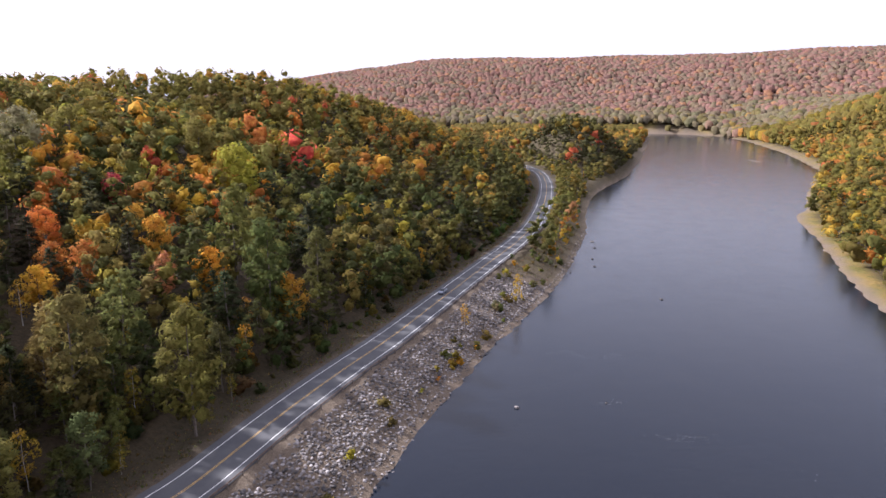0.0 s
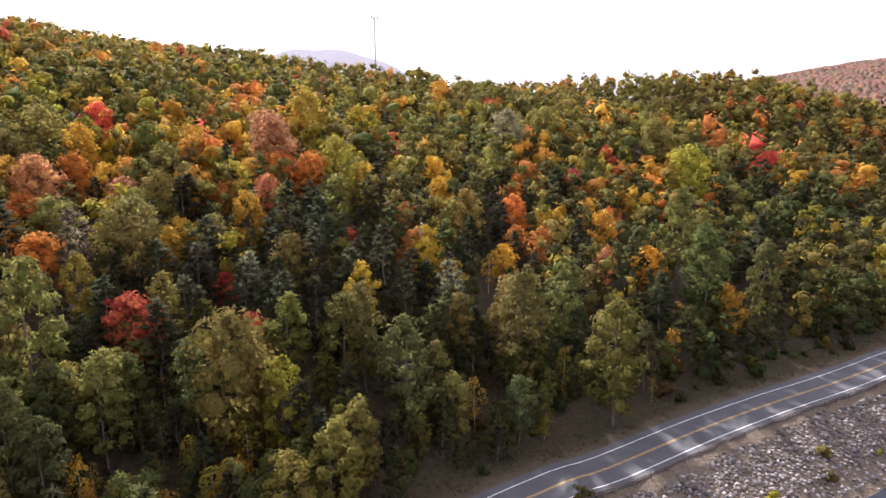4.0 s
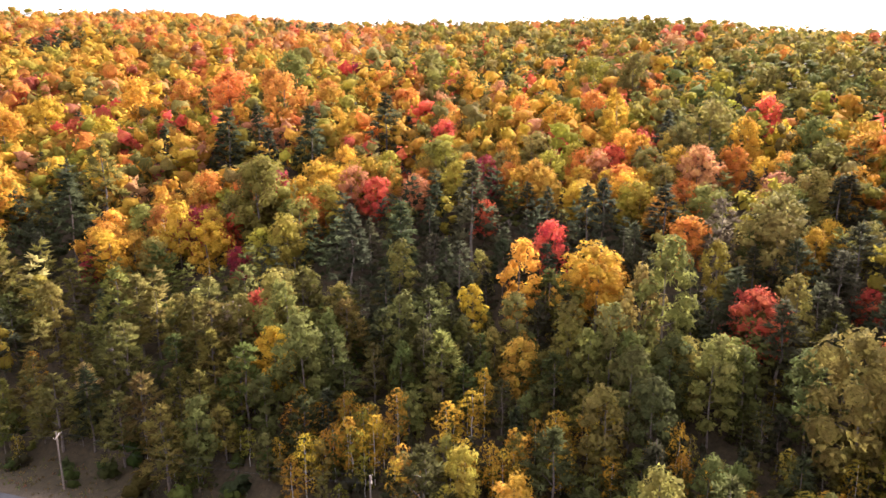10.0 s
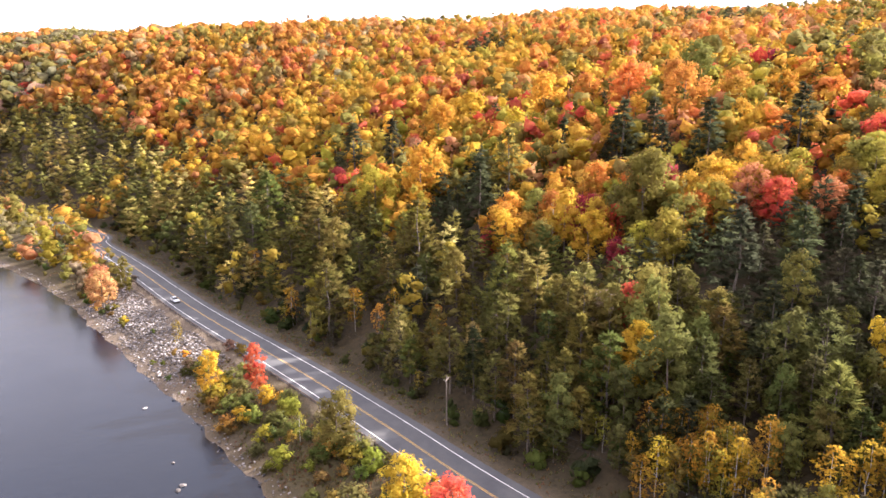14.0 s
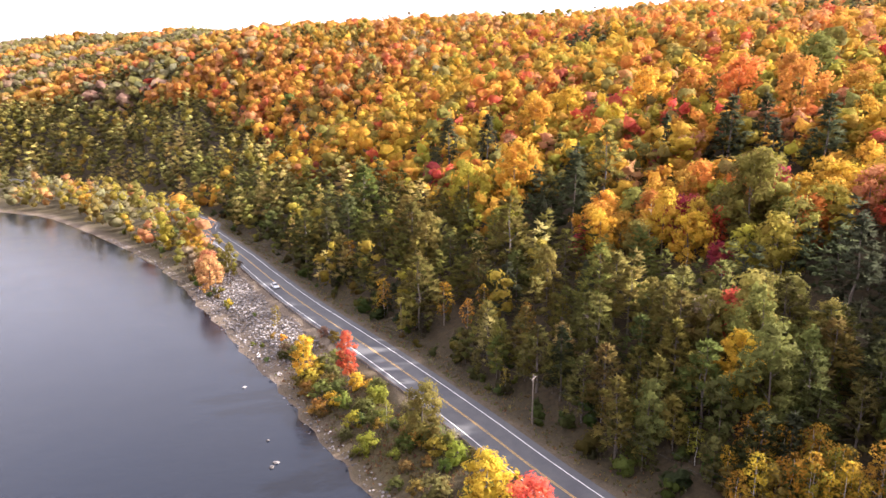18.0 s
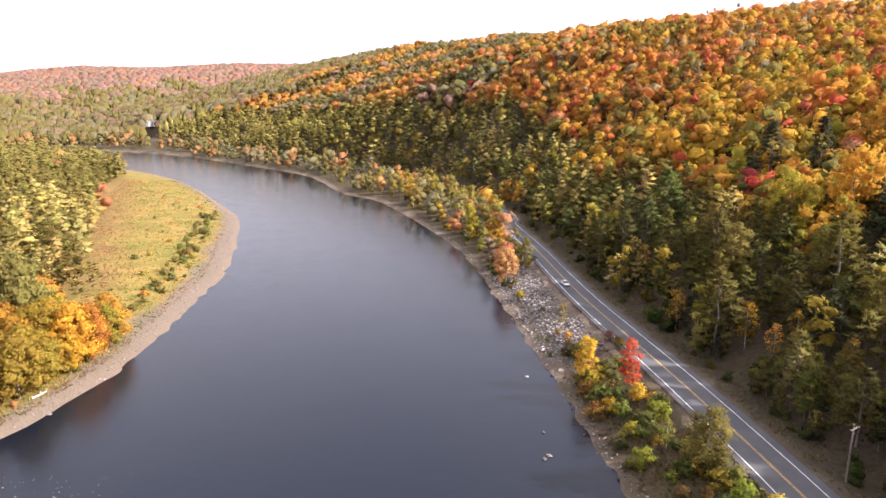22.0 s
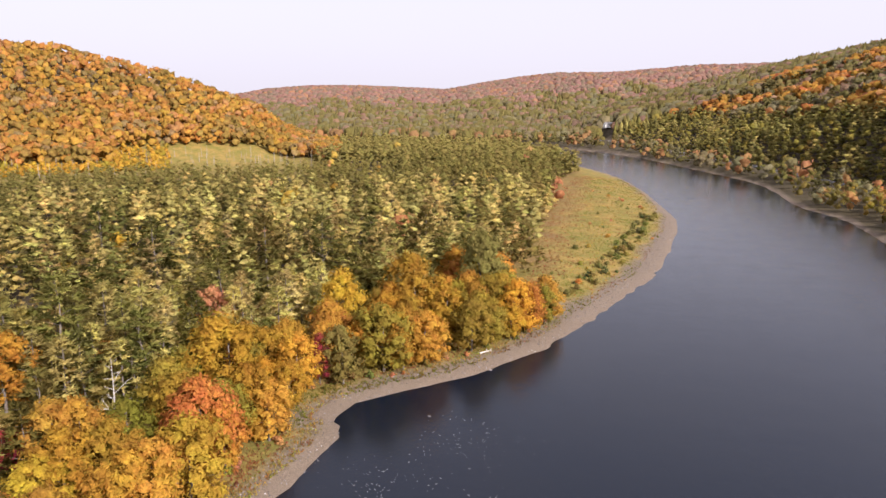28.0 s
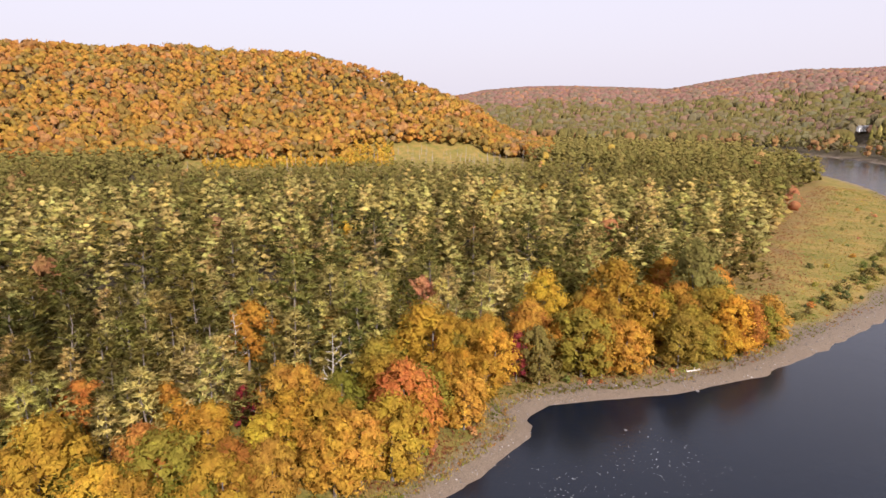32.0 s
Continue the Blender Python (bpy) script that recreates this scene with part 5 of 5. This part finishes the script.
# white water where the river runs shallow
FOAM = plain("foam", (0.33, 0.33, 0.33), 0.6, grain=3.0, amount=0.3)
frng = np.random.default_rng(41)
vs, fs, n = [], [], 0
for cx, cy, rx, ry, k in ((48, 116, 7, 2.0, 60), (37, 131, 5, 2.0, 24), (32, 161, 6, 3.0, 26), (46, 158, 8, 3, 24), (60, 105, 9, 4, 20), (34, -110, 12, 12, 110), (44, -92, 9, 10, 90), (28, -88, 12, 10, 70)):
    for i in range(k):
        c = np.array([cx + frng.normal(0, rx * 0.5), cy + frng.normal(0, ry * 0.5), 0.015 + 0.0005 * (i % 9)])
        l, w, a = frng.uniform(0.05, 0.2), frng.uniform(0.02, 0.045), frng.normal(0.1, 0.35)
        ring = np.array([(-1, 0), (-0.4, 0.8), (0.4, 1), (1, 0.1), (0.3, -0.9), (-0.5, -0.7)]) * (l, w)
        v = np.c_[ring[:, 0] * math.cos(a) - ring[:, 1] * math.sin(a), ring[:, 0] * math.sin(a) + ring[:, 1] * math.cos(a), np.full(6, 0.0)] + c
        top = c + (0, 0, 0.04)
        vs.append(np.concatenate([v, [top]]))
        fs += [(n + j, n + (j + 1) % 6, n + 6) for j in range(6)]
        n += 7
tagged(mesh_object("foam", np.concatenate(vs), fs, FOAM), "white riffles on the shallow river", "foam", kind="stuff")


# ---------------------------------------------------------------- guard rail
def road_point(i, off, z):
    t = road_near[i + 1] - road_near[i - 1]
    t = t / np.linalg.norm(t)
    return Vector((road_near[i][0] + t[1] * off, road_near[i][1] - t[0] * off, z)), math.atan2(t[1], t[0])


def box_verts(bm, size, at=(0, 0, 0), turn=0.0):
    r = bmesh.ops.create_cube(bm, size=1.0)
    bmesh.ops.transform(bm, matrix=Matrix.Translation(at) @ Matrix.Rotation(turn, 4, "Z") @ Matrix.Diagonal((*size, 1)), verts=r["verts"])
    return r["verts"]


def guard_rail(y0, y1):
    root = tagged(new("guard_rail"), "weathered steel guard rail on posts beside the road", "guard rail", "guard rails")
    line = road_near[(road_near[:, 1] > y0) & (road_near[:, 1] < y1)]
    for lo_z in (0.42, 0.60):
        v, f = ribbon(line, 5.55, 5.62, ROAD_Z + lo_z + 0.13, 0.13)
        mesh_object("rail", v, f, STEEL, root)
    bm = bmesh.new()
    box_verts(bm, (0.16, 0.2, 1.1), (0, 0, 0.2))
    bmesh.ops.bevel(bm, geom=bm.edges[:], offset=0.015, segments=1, affect="EDGES")
    first = part("post", bm, POST_WOOD, root)
    made = 0
    for i in range(2, len(road_near) - 2):
        if y0 < road_near[i][1] < y1:
            p, a = road_point(i, 5.72, ROAD_Z)
            o = first if made == 0 else new("post", first.data)
            o.parent = root
            o.matrix_basis = Matrix.Translation(p) @ Matrix.Rotation(a, 4, "Z")
            made += 1
    return root


guard_rail(60, 345)
guard_rail(-250, -35)


# ---------------------------------------------------------------- poles, wires, mast
def tube(bm, p0, p1, r0, r1, n=8):
    p0, p1 = Vector(p0), Vector(p1)
    m = Matrix.Translation((p0 + p1) / 2) @ (p1 - p0).to_track_quat("Z", "Y").to_matrix().to_4x4()
    bmesh.ops.create_cone(bm, cap_ends=True, segments=n, radius1=r0, radius2=r1, depth=(p1 - p0).length, matrix=m)


def utility_pole(x, y):
    z = ground_z(x, y)
    root = tagged(new("utility_pole"), "weathered wooden utility pole with a crossarm by the road", "utility pole", "roadside poles")
    root.location = (x, y, z)
    bm = bmesh.new()
    tube(bm, (0, 0, -0.8), (0, 0, 10.0), 0.17, 0.11, 10)
    part("shaft", bm, POST_WOOD, root)
    bm = bmesh.new()
    box_verts(bm, (2.2, 0.12, 0.14), (0, 0.16, 9.3), 0.25)
    part("crossarm", bm, POST_WOOD, root)
    for k in (-0.95, -0.35, 0.95):
        bm = bmesh.new()
        tube(bm, (k, 0.16, 9.37), (k, 0.16, 9.58), 0.05, 0.035, 8)
        part("insulator", bm, DEAD_WOOD, root)
    return Vector((x, y, z + 9.45))


WIRE = plain("wire", (0.05, 0.05, 0.05), 0.5, 0.4)
poles = [utility_pole(x, y) for x, y in ((-89.4, -65.0), (-103.5, -117), (-117.8, -167.8), (-79, -14))]
for a, b in ((0, 1), (1, 2), (0, 3)):
    for off in (-0.95, 0.95):
        bm = bmesh.new()
        rings = []
        for k in range(13):
            u = k / 12
            c = poles[a].lerp(poles[b], u) + Vector((off, 0.1, -1.2 * 4 * u * (1 - u)))
            rings.append([bm.verts.new(c + Vector((0.014 * math.cos(g), 0, 0.014 * math.sin(g)))) for g in (0, 1.57, 3.14, 4.71)])
        for r0, r1 in zip(rings, rings[1:]):
            for g in range(4):
                bm.faces.new((r0[g], r0[(g + 1) % 4], r1[(g + 1) % 4], r1[g]))
        tagged(part("overhead_wire", bm, WIRE, None), "thin black overhead wire between the poles", "wire", "overhead wires")

MAST_STEEL = plain("galvanised_steel", (0.36, 0.36, 0.38), 0.5, 0.6)
mx, my = -313.0, 321.0
mast = tagged(new("radio_mast"), "tall slim grey radio mast above the wooded hill", "radio mast")
mast.location = (mx, my, ground_z(mx, my) - 0.5)
mast_h = 64 + math.hypot(mx, my) * math.tan(radians(7.75)) - mast.location.z
bm = bmesh.new()
tube(bm, (0, 0, -1), (0, 0, mast_h), 0.75, 0.4, 12)
part("shaft", bm, MAST_STEEL, mast)
for k in range(3):
    bm = bmesh.new()
    a = k * 2.094 + 0.4
    tube(bm, (0, 0, mast_h - 1.2), (math.cos(a) * 2.4, math.sin(a) * 2.4, mast_h - 1.2), 0.12, 0.12, 6)
    part("bracket", bm, MAST_STEEL, mast)
    bm = bmesh.new()
    box_verts(bm, (0.6, 0.6, 2.4), (math.cos(a) * 2.5, math.sin(a) * 2.5, mast_h - 0.9), a)
    part("antenna", bm, MAST_STEEL, mast)


# ---------------------------------------------------------------- cars
def car_paint(name, colour):
    m, nt, b = mat(name)
    b.inputs["Base Color"].default_value = (*colour, 1)
    b.inputs["Roughness"].default_value = 0.28
    b.inputs["Metallic"].default_value = 0.45
    b.inputs["Coat Weight"].default_value = 0.6
    return m


TYRE = plain("tyre_rubber", (0.02, 0.02, 0.02), 0.9)
GLASS = car_paint("dark_car_glass", (0.015, 0.018, 0.02))
CHROME = plain("light_lens", (0.6, 0.6, 0.58), 0.2, 0.2)
RED_LENS = plain("red_lens", (0.35, 0.02, 0.02), 0.3)


def loft(bm, sections):
    """A body from cross-sections (x, half width, z of sill, z of top), with rounded shoulders."""
    rings = []
    for x, w, z0, z1 in sections:
        h = z1 - z0
        pts = [(-w * 0.92, z0), (-w, z0 + h * 0.35), (-w * 0.96, z0 + h * 0.8), (-w * 0.8, z1), (w * 0.8, z1), (w * 0.96, z0 + h * 0.8), (w, z0 + h * 0.35), (w * 0.92, z0)]
        rings.append([bm.verts.new((x, yy, zz)) for yy, zz in pts])
    for r0, r1 in zip(rings, rings[1:]):
        for j in range(8):
            bm.faces.new((r0[j], r0[(j + 1) % 8], r1[(j + 1) % 8], r1[j]))
    bm.faces.new(rings[0])
    bm.faces.new(rings[-1][::-1])
    bmesh.ops.recalc_face_normals(bm, faces=bm.faces)


def car(at_y, lane, paint, label, northward):
    i = int(np.argmin(abs(road_near[:, 1] - at_y)))
    p, a = road_point(i, lane, ROAD_Z + 0.01)
    root = tagged(new("car"), label, "car", "cars on the road")
    root.matrix_basis = Matrix.Translation(p) @ Matrix.Rotation(a + (0 if northward else math.pi), 4, "Z")
    bm = bmesh.new()
    loft(bm, [(-2.25, 0.78, 0.42, 0.86), (-2.1, 0.88, 0.3, 0.98), (-1.2, 0.91, 0.27, 1.0), (0.6, 0.91, 0.27, 0.98), (1.5, 0.89, 0.28, 0.9), (2.1, 0.84, 0.32, 0.78), (2.28, 0.72, 0.42, 0.68)])
    body = part("body", bm, paint, root)
    bm = bmesh.new()
    loft(bm, [(-1.75, 0.70, 0.95, 1.02), (-1.15, 0.70, 0.95, 1.40), (0.1, 0.70, 0.95, 1.42), (0.95, 0.72, 0.93, 0.99)])
    part("cabin_glass", bm, GLASS, root)
    bm = bmesh.new()
    box_verts(bm, (1.25, 1.12, 0.05), (-0.5, 0, 1.43))
    bmesh.ops.bevel(bm, geom=bm.edges[:], offset=0.02, segments=1, affect="EDGES")
    part("roof", bm, paint, root)
    for wx in (-1.35, 1.4):
        for wy in (-0.8, 0.8):
            bm = bmesh.new()
            tube(bm, (wx, wy - 0.1, 0.32), (wx, wy + 0.1, 0.32), 0.32, 0.32, 16)
            wheel = part("wheel", bm, TYRE, root)
            bm = bmesh.new()
            sgn = 1 if wy > 0 else -1
            tube(bm, (wx, wy + sgn * 0.09, 0.32), (wx, wy + sgn * 0.115, 0.32), 0.2, 0.19, 12)
            part("rim", bm, MAST_STEEL, wheel)
    for wy in (-0.6, 0.6):
        bm = bmesh.new()
        box_verts(bm, (0.08, 0.3, 0.12), (2.2, wy, 0.62))
        part("headlight", bm, CHROME, root)
        bm = bmesh.new()
        box_verts(bm, (0.08, 0.3, 0.14), (-2.21, wy, 0.75))
        part("tail_light", bm, RED_LENS, root)
    return root


car(198, -1.85, car_paint("blue_grey_car_paint", (0.16, 0.18, 0.22)), "blue-grey saloon car driving on the riverside road", False)
car(297, 1.85, car_paint("black_car_paint", (0.025, 0.025, 0.03)), "black car driving on the riverside road", True)
car(-180, 1.85, car_paint("silver_car_paint", (0.55, 0.56, 0.58)), "silver saloon car driving on the riverside road", True)


# ---------------------------------------------------------------- driftwood and dead trees
def bare_tree(x, y, height, label):
    root = tagged(new("dead_tree"), label, "dead tree", "dead trees")
    root.location = (x, y, ground_z(x, y) - 0.2)
    rng = np.random.default_rng(int(abs(x * 13 + y)))
    v, f = trunk_mesh(height, 0.22, 0.03, 7, 0, 0, rng)
    mesh_object("trunk", v, f, DEAD_WOOD, root, flat=False)
    for k in range(16):
        bm = bmesh.new()
        u = 0.28 + 0.66 * k / 15
        a = k * 2.4 + rng.uniform(-0.3, 0.3)
        l = height * 0.30 * (1.12 - u) * rng.uniform(0.7, 1.2)
        p = Vector((0, 0, height * u))
        q = p + Vector((math.cos(a) * l, math.sin(a) * l, l * rng.uniform(0.1, 0.7)))
        tube(bm, p, q, 0.09 * (1.2 - u), 0.02, 6)
        for s in range(3):
            e = p.lerp(q, 0.45 + 0.22 * s)
            b = a + rng.uniform(-0.9, 0.9)
            tube(bm, e, e + Vector((math.cos(b), math.sin(b), 0.5)) * l * 0.3, 0.035, 0.01, 5)
        part("branch", bm, DEAD_WOOD, root)
    return root


for x, y, h in ((93, -84, 17), (121, -80, 17), (-150, -43, 15), (-96, 112, 17), (-107, -216, 9), (-103, -226, 8), (-153, -76, 14)):
    bare_tree(x, y, h, "leafless pale grey dead tree among living ones")


def driftwood(x, y, length, turn, label):
    root = tagged(new("driftwood"), label, "driftwood", "driftwood")
    root.location = (x, y, ground_z(x, y) + 0.18)
    root.rotation_euler = (0, 0, turn)
    bm = bmesh.new()
    tube(bm, (0, 0, 0), (length, 0, 0.15), 0.24, 0.12, 9)
    part("trunk", bm, DEAD_WOOD, root)
    for u, a, l in ((0.55, 0.8, 0.45), (0.75, -0.6, 0.3), (0.9, 0.5, 0.25), (0.15, 2.6, 0.15)):
        bm = bmesh.new()
        tube(bm, (length * u, 0, 0.1), (length * (u + l * math.cos(a)), length * l * math.sin(a), 0.5), 0.10, 0.03, 7)
        part("limb", bm, DEAD_WOOD, root)


driftwood(52, -177, 11.0, 4.36, "bleached fallen tree lying in the meadow grass")
driftwood(43, -153.5, 3.6, 4.0, "short bleached log on the gravel bar")


# ---------------------------------------------------------------- ridges beyond the hill, blue and glowing for haze
def ridge_material():
    m, nt, b = mat("haze_glow_hills")
    n = noise_tex(nt, 0.02, 5.0, 0.6)
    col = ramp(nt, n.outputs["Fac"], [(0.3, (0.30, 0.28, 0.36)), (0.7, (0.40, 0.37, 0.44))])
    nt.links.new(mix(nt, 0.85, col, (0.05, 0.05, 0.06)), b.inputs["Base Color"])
    # the ridges glow a little: haze put into the material
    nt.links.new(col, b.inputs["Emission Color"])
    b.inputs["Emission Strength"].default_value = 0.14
    b.inputs["Roughness"].default_value = 1.0
    return m


HAZY = ridge_material()


def backdrop_ridge(a0, a1, r, peak, lean):
    vs, fs = [], []
    n = 40
    for i in range(n + 1):
        u = i / n
        a = radians(a0 + (a1 - a0) * u)
        h = 60 + (peak - 60) * math.sin(math.pi * u ** lean) ** 0.8 + 4 * math.sin(u * 37) * math.sin(math.pi * u)
        for rr, z in ((r - 500, 30), (r, h), (r + 500, 30)):
            vs.append((-math.sin(a) * rr, math.cos(a) * rr, z))
    for i in range(n):
        for k in range(2):
            fs.append((3 * i + k, 3 * i + 3 + k, 3 * i + 4 + k, 3 * i + 1 + k))
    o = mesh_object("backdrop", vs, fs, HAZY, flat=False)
    tagged(o, "wooded ridge on the far horizon, pale blue and faintly glowing for haze", "hills", kind="structure")


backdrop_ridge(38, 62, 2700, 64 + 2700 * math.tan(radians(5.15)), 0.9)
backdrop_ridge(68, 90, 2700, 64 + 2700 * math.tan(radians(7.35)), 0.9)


# ---------------------------------------------------------------- house far down the valley
def house(x, y, turn, wide, deep, tall, label):
    z = ground_z(x, y)
    root = tagged(new("house"), label, "house", "valley houses")
    root.matrix_basis = Matrix.Translation((x, y, z - 0.2)) @ Matrix.Rotation(turn, 4, "Z")
    bm = bmesh.new()
    box_verts(bm, (wide, deep, tall), (0, 0, tall / 2))
    top = [bm.verts.new((sx * wide / 2, 0, tall + deep * 0.36)) for sx in (-1, 1)]
    for k, sx in enumerate((-1, 1)):
        a = bm.verts.new((sx * wide / 2, -deep / 2, tall))
        b = bm.verts.new((sx * wide / 2, deep / 2, tall))
        bm.faces.new((a, b, top[k]))
    part("wall", bm, HOUSE_WALL, root)
    for sy in (-1, 1):
        bm = bmesh.new()
        e, r = deep / 2 + 0.4, tall + deep * 0.36
        pts = [(-wide / 2 - 0.4, 0, r), (wide / 2 + 0.4, 0, r), (wide / 2 + 0.4, sy * e, tall - 0.25), (-wide / 2 - 0.4, sy * e, tall - 0.25)]
        lo_v = [bm.verts.new(p) for p in pts]
        hi_v = [bm.verts.new((p[0], p[1], p[2] + 0.22)) for p in pts]
        bm.faces.new(lo_v)
        bm.faces.new(hi_v[::-1])
        for j in range(4):
            bm.faces.new((lo_v[j], lo_v[(j + 1) % 4], hi_v[(j + 1) % 4], hi_v[j]))
        bmesh.ops.recalc_face_normals(bm, faces=bm.faces)
        part("roof", bm, HOUSE_ROOF, root)
    for sy in (-1, 1):
        for k in range(4):
            for level in (1.6, 4.2):
                if level + 1 > tall:
                    continue
                bm = bmesh.new()
                box_verts(bm, (1.0, 0.1, 1.4), (-wide / 2 + wide * (k + 0.5) / 4, sy * (deep / 2 + 0.03), level))
                window = part("window", bm, GLASS, root)
                bm = bmesh.new()
                box_verts(bm, (1.3, 0.12, 0.12), (-wide / 2 + wide * (k + 0.5) / 4, sy * (deep / 2 + 0.06), level - 0.78))
                part("sill", bm, HOUSE_WALL, window)
    bm = bmesh.new()
    box_verts(bm, (0.9, 0.9, 2.2), (wide * 0.2, 0, tall + deep * 0.36 + 0.4))
    part("chimney", bm, STEEL, root)


HOUSE_WALL = plain("white_clapboard", (0.74, 0.73, 0.70), 0.7, grain=0.8, amount=0.1)
HOUSE_ROOF = plain("grey_shingle_roof", (0.17, 0.165, 0.16), 0.85, grain=1.5, amount=0.2)
house(109, -1285, 0.5, 17, 11, 6, "white two-storey house with a grey roof by the river")
house(128, -1262, 0.2, 10, 8, 3.6, "small white outbuilding beside the house")

# ---------------------------------------------------------------- bare pale trunks round the clearing across the river
bare = random.Random(83)
tv, tf = [], []
for i in range(150):
    a = radians(bare.uniform(205, 243))
    r = bare.uniform(700, 770) if bare.random() < 0.8 else bare.uniform(645, 700)
    x, y = -math.sin(a) * r, math.cos(a) * r
    z, tall, thick = ground_z(x, y), bare.uniform(7, 14), bare.uniform(0.18, 0.34)
    lean_x, lean_y = bare.uniform(-0.6, 0.6), bare.uniform(-0.6, 0.6)
    n = len(tv)
    for k in range(4):
        g = 1.5708 * k
        tv.append((x + thick * math.cos(g), y + thick * math.sin(g), z - 0.4))
        tv.append((x + lean_x + 0.3 * thick * math.cos(g), y + lean_y + 0.3 * thick * math.sin(g), z + tall))
    for k in range(4):
        q = (k + 1) % 4
        tf.append((n + 2 * k, n + 2 * q, n + 2 * q + 1, n + 2 * k + 1))
tagged(mesh_object("bare_trunks", tv, tf, GREY_BARK), "pale bare tree trunks standing round a clearing", "trunks", kind="stuff")
